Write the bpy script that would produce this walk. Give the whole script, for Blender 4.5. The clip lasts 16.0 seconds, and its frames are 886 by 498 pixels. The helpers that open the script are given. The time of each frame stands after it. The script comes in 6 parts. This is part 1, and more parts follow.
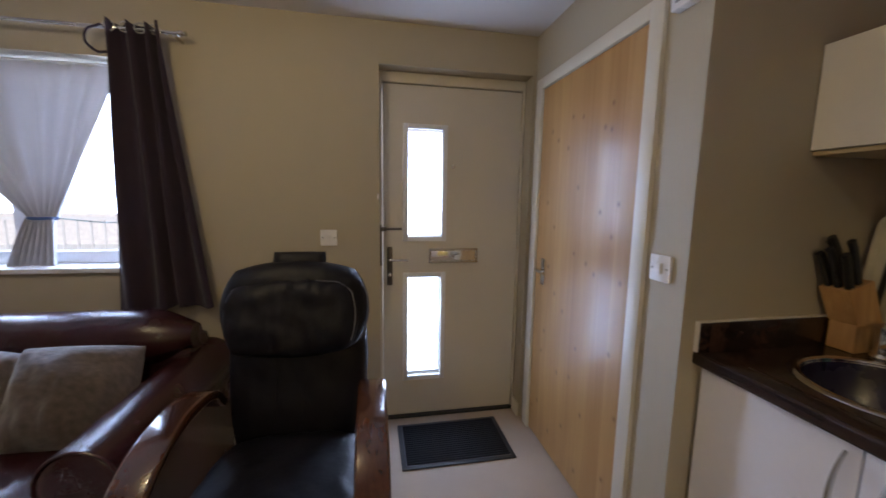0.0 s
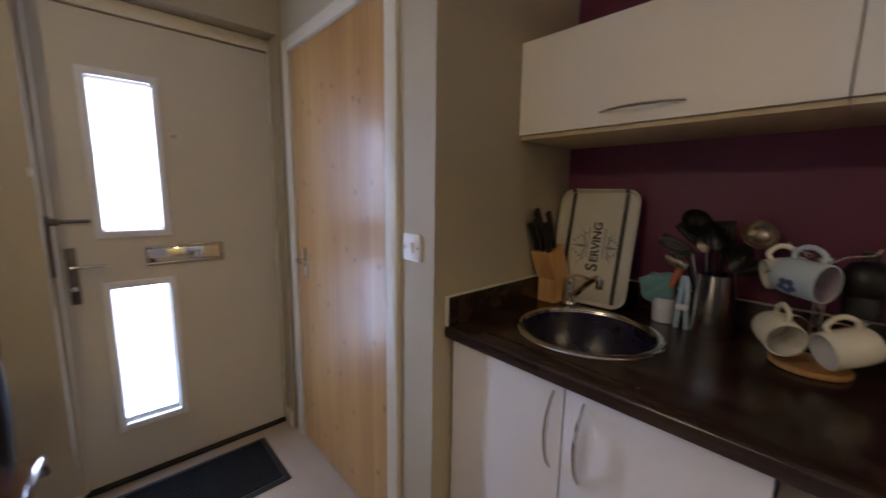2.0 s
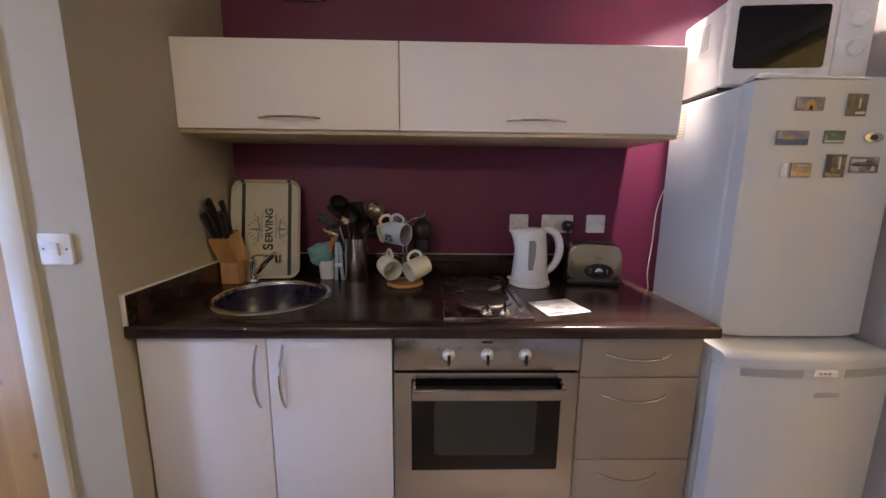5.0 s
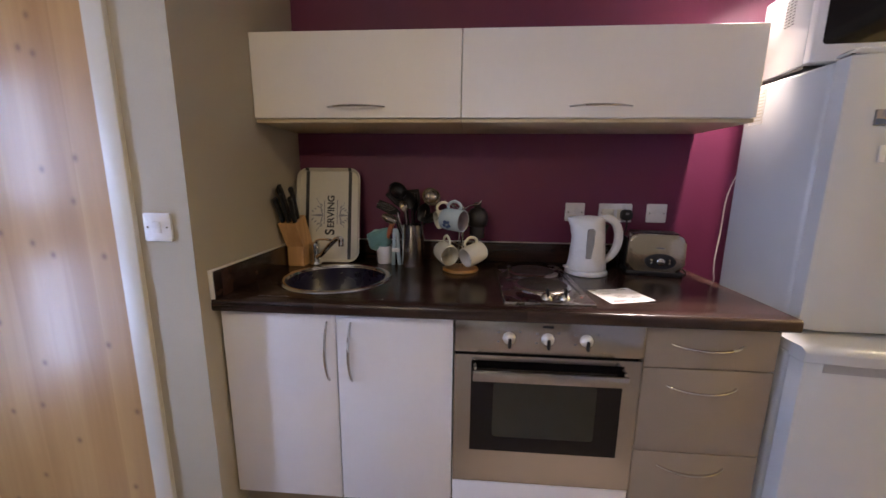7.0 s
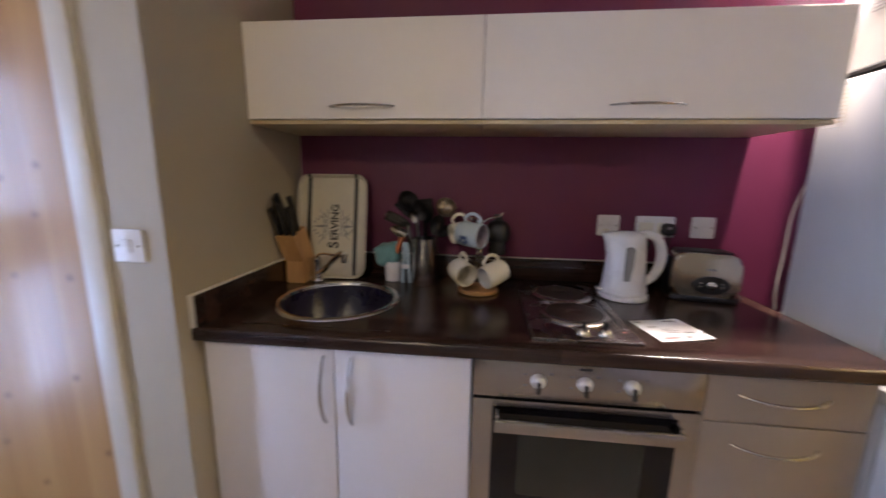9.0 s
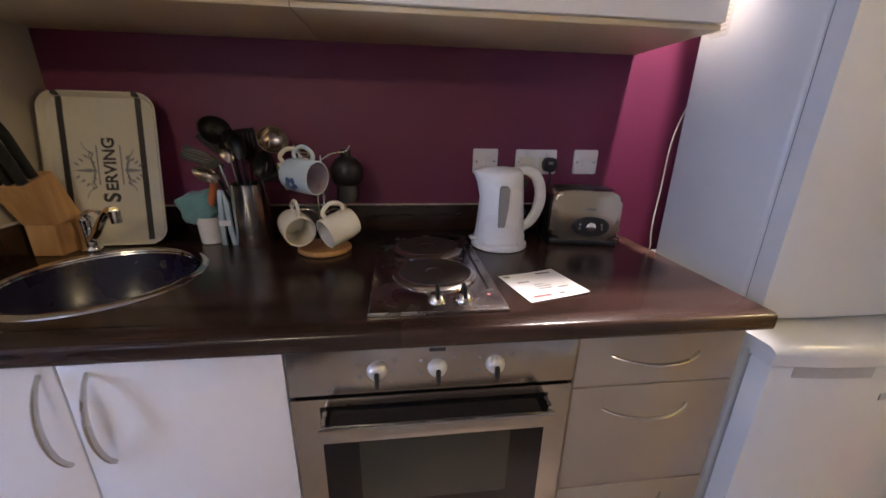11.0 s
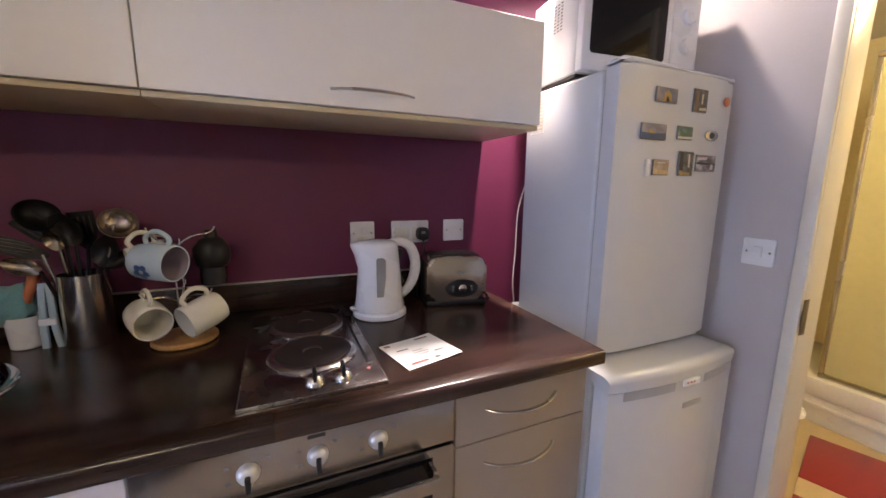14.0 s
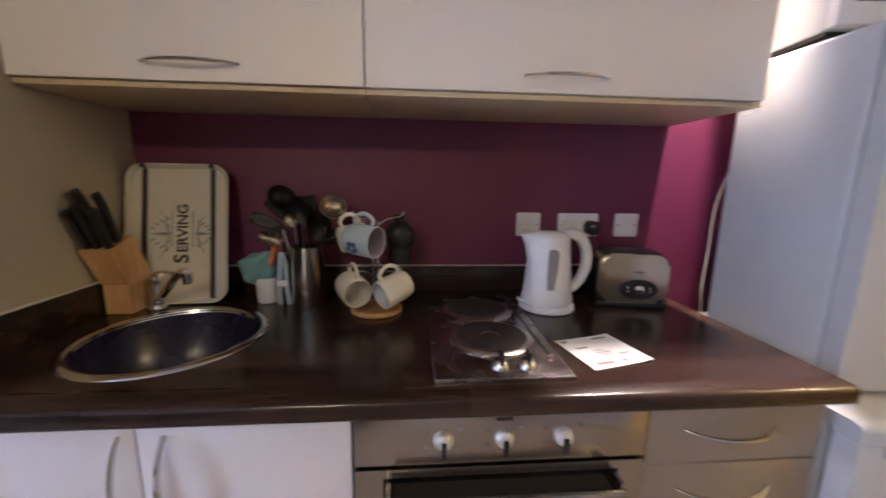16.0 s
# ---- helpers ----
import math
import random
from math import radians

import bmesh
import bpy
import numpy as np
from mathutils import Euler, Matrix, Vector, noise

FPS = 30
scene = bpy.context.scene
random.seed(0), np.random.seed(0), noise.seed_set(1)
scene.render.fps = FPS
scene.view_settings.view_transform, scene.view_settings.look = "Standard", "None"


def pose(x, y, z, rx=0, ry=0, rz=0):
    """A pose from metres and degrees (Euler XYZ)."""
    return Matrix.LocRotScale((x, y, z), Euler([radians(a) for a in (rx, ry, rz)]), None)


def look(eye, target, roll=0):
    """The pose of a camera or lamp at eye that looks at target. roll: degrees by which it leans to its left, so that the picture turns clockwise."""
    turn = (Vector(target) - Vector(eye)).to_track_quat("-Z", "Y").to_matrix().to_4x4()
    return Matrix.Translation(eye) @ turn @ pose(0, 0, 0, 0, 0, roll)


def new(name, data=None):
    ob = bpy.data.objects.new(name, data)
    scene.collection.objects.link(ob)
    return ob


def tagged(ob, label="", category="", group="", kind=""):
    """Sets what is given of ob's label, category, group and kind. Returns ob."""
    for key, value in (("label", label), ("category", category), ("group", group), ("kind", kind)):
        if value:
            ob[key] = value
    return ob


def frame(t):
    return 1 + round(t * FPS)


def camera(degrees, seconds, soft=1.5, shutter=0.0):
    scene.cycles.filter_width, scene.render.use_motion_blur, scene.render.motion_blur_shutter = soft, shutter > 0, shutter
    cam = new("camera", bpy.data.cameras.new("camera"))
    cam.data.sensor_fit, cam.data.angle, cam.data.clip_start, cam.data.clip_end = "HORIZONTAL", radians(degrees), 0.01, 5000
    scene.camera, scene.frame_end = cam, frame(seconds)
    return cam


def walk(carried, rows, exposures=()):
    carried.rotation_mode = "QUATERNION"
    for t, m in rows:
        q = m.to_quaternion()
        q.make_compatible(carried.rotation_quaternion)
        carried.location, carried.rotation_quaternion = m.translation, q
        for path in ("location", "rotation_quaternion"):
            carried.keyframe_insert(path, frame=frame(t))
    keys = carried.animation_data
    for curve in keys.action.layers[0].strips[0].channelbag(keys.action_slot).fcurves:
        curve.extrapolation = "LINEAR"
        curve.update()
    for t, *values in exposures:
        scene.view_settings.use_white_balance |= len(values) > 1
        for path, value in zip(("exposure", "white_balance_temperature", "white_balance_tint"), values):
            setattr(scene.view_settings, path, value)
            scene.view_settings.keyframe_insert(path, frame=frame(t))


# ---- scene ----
cam = camera(99.8, 16.0, shutter=0.5)
PATH = [
    (0, (-1.008, -0.143, 1.365), (-0.634, 1.804, 1.103), 0.9),
    (0.5, (-0.96, -0.163, 1.357), (-0.383, 1.733, 1.087), 0.9),
    (1, (-0.921, -0.182, 1.357), (-0.087, 1.61, 1.056), 1.0),
    (1.5, (-0.865, -0.113, 1.35), (0.173, 1.566, 1.028), 1.1),
    (2, (-0.808, -0.027, 1.33), (0.534, 1.425, 1.028), 0.9),
    (2.5, (-0.858, -0.009, 1.317), (0.785, 1.084, 0.992), 1.0),
    (3, (-0.926, -0.019, 1.317), (0.928, 0.633, 0.948), 1.2),
    (3.5, (-0.994, -0.086, 1.323), (0.947, 0.218, 0.946), 0.4),
    (4, (-1.052, -0.134, 1.339), (0.908, -0.056, 0.949), 0.5),
    (4.2, (-1.065, -0.148, 1.340), (0.895, -0.145, 0.945), 0.45),
    (6.3, (-1.149, -0.07, 1.331), (0.828, -0.11, 1.028), 0.4),
    (6.5, (-1.145, -0.064, 1.325), (0.827, -0.038, 0.997), 0.5),
    (7, (-1.141, -0.045, 1.311), (0.818, 0.1, 0.936), 0.6),
    (7.5, (-1.116, -0.019, 1.324), (0.828, 0.248, 0.935), 0.8),
    (8, (-1.023, 0.052, 1.335), (0.897, 0.478, 0.976), 1.0),
    (8.5, (-0.964, 0.071, 1.338), (0.947, 0.549, 0.99), 1.0),
    (9, (-0.948, -0.015, 1.339), (1.006, 0.194, 0.969), 0.9),
    (9.2, (-0.941, -0.057, 1.338), (1.023, 0.024, 0.967), 0.7),
    (11.3, (-0.633, -0.226, 1.246), (1.23, -0.498, 0.572), 1.3),
    (11.5, (-0.645, -0.22, 1.22), (1.199, -0.508, 0.502), 1.1),
    (12, (-0.656, -0.219, 1.212), (1.109, -0.596, 0.35), 1.2),
    (12.5, (-0.673, -0.258, 1.232), (1.055, -0.754, 0.356), 0.9),
    (13, (-0.687, -0.273, 1.3), (1.043, -0.987, 0.594), 1.2),
    (13.5, (-0.703, -0.276, 1.335), (1.069, -1.071, 0.858), 0.7),
    (14, (-0.704, -0.254, 1.333), (1.1, -1.052, 1.002), 0.7),
    (14.5, (-0.709, -0.249, 1.322), (1.126, -0.98, 1.005), 0.7),
    (15, (-0.718, -0.229, 1.32), (1.148, -0.87, 0.994), 0.8),
    (15.5, (-0.705, -0.175, 1.319), (1.204, -0.662, 0.972), 0.9),
    (16, (-0.657, -0.118, 1.311), (1.304, -0.275, 0.95), 0.9),
]
EXPOSURES = [(0, -0.90, 6250, 17), (0.6, -1.0, 6250, 17), (1.5, -0.95, 6300, 18), (2.0, -0.93, 6300, 19), (2.6, -0.82, 6350, 21), (3.4, -0.5, 6250, 21), (4, -0.38, 6000, 22), (9, -0.38, 5850, 22), (12, -0.19, 5750, 22), (16, -0.17, 5900, 22)]
walk(cam, [(t, look(eye, target, roll)) for t, eye, target, roll in PATH], EXPOSURES)

# ---- world and lights ----
world = bpy.data.worlds.new("world")
scene.world = world
world.use_nodes = True
wn = world.node_tree
sky = wn.nodes.new("ShaderNodeTexSky")
sky.sky_type, sky.sun_disc = "NISHITA", False
sky.sun_elevation, sky.sun_rotation = radians(38), radians(200)
wn.links.new(sky.outputs["Color"], wn.nodes["Background"].inputs["Color"])
wn.nodes["Background"].inputs["Strength"].default_value = 0.15

SUN, WINDOW, DOORLIGHT, SPOT, ROOM, BATH = 5.0, 84.0, 7.0, 25.0, 25.5, 46.0


def lamp(name, kind, m, energy, color, **more):
    data = bpy.data.lights.new(name, kind)
    data.energy, data.color = energy, color
    ob = new(name, data)
    ob.matrix_world = m
    if "size" in more:
        data.shape, data.size, data.size_y = "RECTANGLE", *more["size"]
    if "radius" in more:
        data.shadow_soft_size = more["radius"]
    if "angle" in more:
        data.angle = more["angle"]
    return ob


DAY, WARM, YELLOW = (0.54, 0.70, 1.0), (1.0, 0.82, 0.62), (1.0, 0.78, 0.36)
lamp("sun", "SUN", look((4, -8, 8), (0, 0, 0)), SUN, (1.0, 0.95, 0.88), angle=radians(0.5))
lamp("window_daylight", "AREA", look((-2.64, 2.22, 1.63), (-2.64, 0, 1.3)), WINDOW, DAY, size=(1.3, 0.75))
lamp("door_daylight_upper", "AREA", look((-0.697, 2.09, 1.455), (-0.697, 0, 1.455)), DOORLIGHT, DAY, size=(0.2, 0.6))
lamp("door_daylight_lower", "AREA", look((-0.70, 2.09, 0.59), (-0.70, 0, 0.59)), DOORLIGHT, DAY, size=(0.19, 0.6))
BULB_A, BULB_B = (0.378, -1.098, 2.215), (0.335, -1.32, 2.188)   # bulbs of the kitchen lamp
front_head = lamp("kitchen_bulb_front", "SPOT", look(BULB_B, (0.36, -1.55, 1.2)), SPOT * 0.92, (1.0, 0.85, 0.67), radius=0.02)
front_head.data.spot_size, front_head.data.spot_blend = radians(152), 0.3
gap_head = lamp("kitchen_bulb_gap", "SPOT", look(BULB_A, (0.75, -1.0, 0.91)), 155.0, (1.0, 0.84, 0.66), radius=0.025)
gap_head.data.spot_size, gap_head.data.spot_blend = radians(38), 0.5
# second beam at bulb A, added to brighten only the worktop end
worktop_beam = lamp("added_worktop_beam", "SPOT", look(BULB_A, (0.22, -0.75, 0.91)), 240.0, (1.0, 0.84, 0.66), radius=0.025)
worktop_beam.data.spot_size, worktop_beam.data.spot_blend = radians(35), 0.5
lamp("room_light", "POINT", pose(-1.75, 0.55, 2.14), ROOM, (1.0, 0.80, 0.43), radius=0.06)
lamp("bath_light", "POINT", pose(-0.45, -2.35, 2.15), BATH, YELLOW, radius=0.08)


# ---- helpers for building ----
def W(ob):
    m = ob.matrix_basis.copy()
    while ob.parent:
        ob = ob.parent
        m = ob.matrix_basis @ m
    return m


def thing(name, m, label, category, group="", kind=""):
    ob = new(name)
    ob.empty_display_size = 0.05
    ob.matrix_basis = m if isinstance(m, Matrix) else pose(*m)
    return tagged(ob, label, category, group, kind)


def to_mesh(name, bm, material, smooth=38):
    me = bpy.data.meshes.new(name)
    bmesh.ops.recalc_face_normals(bm, faces=bm.faces)
    bm.to_mesh(me)
    bm.free()
    if smooth:
        me.shade_smooth()
        me.set_sharp_from_angle(angle=radians(smooth))
    for one in material if isinstance(material, (list, tuple)) else (material,):
        me.materials.append(one)
    return me


def part(name, bm, material, parent=None, label="", local=False, smooth=38):
    """One mesh under parent. Built in world places, or in the parent's own axes if local."""
    if parent and not local:
        bmesh.ops.transform(bm, matrix=W(parent).inverted(), verts=bm.verts)
    ob = new(name, to_mesh(name, bm, material, smooth))
    ob.parent = parent
    if label:
        ob["label"] = label
    return ob


def solo(name, bm, material, label, category, group="", kind="", smooth=38):
    """A thing that is one mesh, with its origin at the middle of its base."""
    lo = [min(v.co[i] for v in bm.verts) for i in range(3)]
    hi = [max(v.co[i] for v in bm.verts) for i in range(3)]
    base = Vector(((lo[0] + hi[0]) / 2, (lo[1] + hi[1]) / 2, lo[2]))
    bmesh.ops.translate(bm, vec=-base, verts=bm.verts)
    ob = new(name, to_mesh(name, bm, material, smooth))
    ob.location = base
    return tagged(ob, label, category, group, kind)


def box(lo, hi, bevel=0.0, seg=2, bm=None):
    out = bm or bmesh.new()
    b = bmesh.new()
    bmesh.ops.create_cube(b, size=1)
    for v in b.verts:
        v.co = Vector([lo[i] + (v.co[i] + 0.5) * (hi[i] - lo[i]) for i in range(3)])
    if bevel:
        bmesh.ops.bevel(b, geom=b.edges[:], offset=bevel, segments=seg, profile=0.5, affect="EDGES")
    return merge(out, b)


def merge(out, b, m=None):
    if m is not None:
        bmesh.ops.transform(b, matrix=m, verts=b.verts)
    me = bpy.data.meshes.new("tmp")
    b.to_mesh(me)
    b.free()
    out.from_mesh(me)
    bpy.data.meshes.remove(me)
    return out


def moved(bm, m):
    bmesh.ops.transform(bm, matrix=m, verts=bm.verts)
    return bm


def lathe(profile, seg=32, bm=None, m=None):
    """Turns (radius, z) pairs round z. Ends with radius 0 close."""
    out, b = bm or bmesh.new(), bmesh.new()
    rings = []
    for r, z in profile:
        if r < 1e-6:
            rings.append([b.verts.new((0, 0, z))])
        else:
            rings.append([b.verts.new((r * math.cos(2 * math.pi * k / seg), r * math.sin(2 * math.pi * k / seg), z)) for k in range(seg)])
    for a, c in zip(rings, rings[1:]):
        for k in range(seg):
            q = [a[k % len(a)], a[(k + 1) % len(a)], c[(k + 1) % len(c)], c[k % len(c)]]
            q = list(dict.fromkeys(q))
            if len(q) > 2:
                b.faces.new(q)
    return merge(out, b, m)


def smooth_path(points, steps=6):
    """A Catmull-Rom line through the points."""
    p = [Vector(q) for q in points]
    p = [2 * p[0] - p[1], *p, 2 * p[-1] - p[-2]]
    out = []
    for i in range(1, len(p) - 2):
        for k in range(steps):
            t = k / steps
            a, b, c, d = p[i - 1 : i + 3]
            out.append(0.5 * ((2 * b) + (c - a) * t + (2 * a - 5 * b + 4 * c - d) * t * t + (3 * b - a - 3 * c + d) * t**3))
    return [*out, p[-2]]


def sweep(points, shape, bm=None, up=(0, 0, 1), scale=None, cap=True):
    """Sweeps a closed outline of (side, up) pairs along points."""
    out, b = bm or bmesh.new(), bmesh.new()
    pts, rings = [Vector(q) for q in points], []
    for i, q in enumerate(pts):
        d = (pts[min(i + 1, len(pts) - 1)] - pts[max(i - 1, 0)]).normalized()
        side = d.cross(Vector(up))
        side = side.normalized() if side.length > 1e-4 else Vector((1, 0, 0))
        top = side.cross(d)
        s = scale(i / (len(pts) - 1)) if scale else 1
        rings.append([b.verts.new(q + s * (u * side + v * top)) for u, v in shape])
    n = len(shape)
    for a, c in zip(rings, rings[1:]):
        for k in range(n):
            b.faces.new((a[k], a[(k + 1) % n], c[(k + 1) % n], c[k]))
    if cap:
        b.faces.new(rings[0][::-1])
        b.faces.new(rings[-1])
    return merge(out, b)


def ring(r, n=10, flat=1.0):
    return [(r * math.cos(2 * math.pi * k / n), flat * r * math.sin(2 * math.pi * k / n)) for k in range(n)]


def tube(points, r, n=8, bm=None, up=(0, 0, 1), scale=None):
    return sweep(points, ring(r, n), bm, up, scale)


def rounded(w, h, r, n=5):
    """Outline of a rounded rectangle about the origin."""
    out = []
    for cx, cy, a0 in ((w / 2 - r, h / 2 - r, 0), (-w / 2 + r, h / 2 - r, 90), (-w / 2 + r, -h / 2 + r, 180), (w / 2 - r, -h / 2 + r, 270)):
        for k in range(n + 1):
            a = radians(a0 + 90 * k / n)
            out.append((cx + r * math.cos(a), cy + r * math.sin(a)))
    return out


def slab(outline, z0, z1, m=None, bm=None, bevel=0.0):
    """A flat outline in x and y, thick from z0 to z1."""
    out, b = bm or bmesh.new(), bmesh.new()
    low = [b.verts.new((x, y, z0)) for x, y in outline]
    top = [b.verts.new((x, y, z1)) for x, y in outline]
    n = len(outline)
    b.faces.new(low[::-1])
    b.faces.new(top)
    for k in range(n):
        b.faces.new((low[k], low[(k + 1) % n], top[(k + 1) % n], top[k]))
    if bevel:
        edges = [e for e in b.edges if abs(e.verts[0].co.z - e.verts[1].co.z) < 1e-6]
        bmesh.ops.bevel(b, geom=edges, offset=bevel, segments=2 if bevel < 0.009 else 5, profile=0.5, affect="EDGES")
    return merge(out, b, m)


def grid(nu, nv, f, thick=0.0, bm=None):
    """A sheet f(u, v) with u and v from 0 to 1, thickened along its normals."""
    out, b = bm or bmesh.new(), bmesh.new()
    v = [[b.verts.new(f(i / nu, j / nv)) for j in range(nv + 1)] for i in range(nu + 1)]
    for i in range(nu):
        for j in range(nv):
            b.faces.new((v[i][j], v[i + 1][j], v[i + 1][j + 1], v[i][j + 1]))
    if thick:
        b.normal_update()
        bmesh.ops.solidify(b, geom=b.faces[:], thickness=thick)
    return merge(out, b)


def pillow_point(u, q, side, w, h, t, puff, rnd, dome=0.45):
    edge = max(0.0, (1 - abs(u) ** puff) * (1 - abs(q) ** puff))
    x, y = u * math.sqrt(1 - rnd * q * q / 2), q * math.sqrt(1 - rnd * u * u / 2)
    return Vector((x * w / 2, y * h / 2, side * t / 2 * edge**dome)), edge


def pillow(w, h, t, puff=2.4, wrinkle=0.004, seed=0, n=18, rnd=0.0, dome=0.45):
    """A stuffed cushion lying in x and y, thickest in its middle; rnd rounds its corners, below 0 it draws them out."""
    b = bmesh.new()
    for side in (1, -1):
        v = [[None] * (n + 1) for _ in range(n + 1)]
        for i in range(n + 1):
            for j in range(n + 1):
                p, edge = pillow_point(2 * i / n - 1, 2 * j / n - 1, side, w, h, t, puff, rnd, dome)
                if edge > 0:
                    p.z += wrinkle * (noise.noise(p * 14 + Vector((seed, side, 0))) + 0.7 * noise.noise(Vector((p.x * 45, p.y * 9, seed))))
                v[i][j] = b.verts.new(p)
        for i in range(n):
            for j in range(n):
                b.faces.new((v[i][j], v[i + 1][j], v[i + 1][j + 1], v[i][j + 1]))
    bmesh.ops.remove_doubles(b, verts=b.verts, dist=1e-4)
    return b


def frame_ring(outer, inner, x0, x1):
    """A flat rectangular frame in y and z, thick from x0 to x1. outer and inner: y0, z0, y1, z1."""
    b = bmesh.new()
    rows = []
    for y0, z0, y1, z1 in (outer, inner):
        for x in (x0, x1):
            rows.append([b.verts.new((x, y, z)) for y, z in ((y0, z0), (y1, z0), (y1, z1), (y0, z1))])
    of, ob_, inf, inb = rows
    for k in range(4):
        j = (k + 1) % 4
        b.faces.new((of[k], of[j], inf[j], inf[k]))
        b.faces.new((ob_[k], ob_[j], inb[j], inb[k]))
        b.faces.new((of[k], of[j], ob_[j], ob_[k]))
        b.faces.new((inf[k], inf[j], inb[j], inb[k]))
    return b


def letters(text, size, m, bm=None, depth=0.0006, heavy=0.0):
    """Built-in lettering as a mesh, centred, lying in x and y before m."""
    cu = bpy.data.curves.new("tmp", "FONT")
    cu.body, cu.size, cu.extrude, cu.align_x, cu.align_y, cu.offset = text, size, depth, "CENTER", "CENTER", heavy
    ob = new("tmp", cu)
    me = bpy.data.meshes.new_from_object(ob.evaluated_get(bpy.context.evaluated_depsgraph_get()))
    bpy.data.objects.remove(ob)
    b = bmesh.new()
    b.from_mesh(me)
    bpy.data.meshes.remove(me)
    return merge(bm or bmesh.new(), b, m)


# ---- materials ----
def base_nodes(name):
    mat = bpy.data.materials.new(name)
    mat.use_nodes = True
    return mat, mat.node_tree, mat.node_tree.nodes["Principled BSDF"]


def surface(name, color, rough=0.5, metal=0.0, grain=(60, 0.08), stain=(4, 0.1), bump=(120, 0.05), stretch=(1, 1, 1), spec=0.5, coat=0.0, sheen=0.0, rough_var=0.08, aniso=0.0):
    """A plain material with fine grain, broad stains and a fine relief."""
    mat, tree, bsdf = base_nodes(name)
    N, L = tree.nodes, tree.links
    tc = N.new("ShaderNodeTexCoord")
    mp = N.new("ShaderNodeMapping")
    mp.inputs["Scale"].default_value = stretch
    L.new(tc.outputs["Object"], mp.inputs["Vector"])

    def tex(scale, detail=4):
        n = N.new("ShaderNodeTexNoise")
        n.inputs["Scale"].default_value, n.inputs["Detail"].default_value = scale, detail
        L.new(mp.outputs["Vector"], n.inputs["Vector"])
        return n.outputs["Fac"]

    g, s = tex(grain[0]), tex(stain[0])
    value = N.new("ShaderNodeMath")
    value.operation = "MULTIPLY_ADD"
    L.new(g, value.inputs[0])
    value.inputs[1].default_value, value.inputs[2].default_value = 2 * grain[1], 1 - grain[1]
    value2 = N.new("ShaderNodeMath")
    value2.operation = "MULTIPLY_ADD"
    L.new(s, value2.inputs[0])
    value2.inputs[1].default_value, value2.inputs[2].default_value = 2 * stain[1], 1 - stain[1]
    both = N.new("ShaderNodeMath")
    both.operation = "MULTIPLY"
    L.new(value.outputs[0], both.inputs[0]), L.new(value2.outputs[0], both.inputs[1])
    hsv = N.new("ShaderNodeHueSaturation")
    hsv.inputs["Color"].default_value = (*color, 1)
    L.new(both.outputs[0], hsv.inputs["Value"])
    L.new(hsv.outputs["Color"], bsdf.inputs["Base Color"])
    rr = N.new("ShaderNodeMath")
    rr.operation = "MULTIPLY_ADD"
    L.new(s, rr.inputs[0])
    rr.inputs[1].default_value, rr.inputs[2].default_value = 2 * rough_var, rough - rough_var
    L.new(rr.outputs[0], bsdf.inputs["Roughness"])
    bsdf.inputs["Metallic"].default_value = metal
    bsdf.inputs["Specular IOR Level"].default_value = spec
    bsdf.inputs["Coat Weight"].default_value = coat
    bsdf.inputs["Sheen Weight"].default_value = sheen
    if aniso:
        tangent = N.new("ShaderNodeCombineXYZ")
        tangent.inputs["Z"].default_value = 1.0
        bsdf.inputs["Anisotropic"].default_value = aniso
        L.new(tangent.outputs["Vector"], bsdf.inputs["Tangent"])
    if bump[1]:
        bp = N.new("ShaderNodeBump")
        bp.inputs["Strength"].default_value, bp.inputs["Distance"].default_value = bump[1], 0.002
        L.new(tex(bump[0]), bp.inputs["Height"])
        L.new(bp.outputs["Normal"], bsdf.inputs["Normal"])
    return mat


def ramp(tree, fac, stops):
    n = tree.nodes.new("ShaderNodeValToRGB")
    el = n.color_ramp.elements
    while len(el) < len(stops):
        el.new(0.5)
    for e, (at, c) in zip(el, stops):
        e.position, e.color = at, (*c, 1)
    tree.links.new(fac, n.inputs["Fac"])
    return n.outputs["Color"]


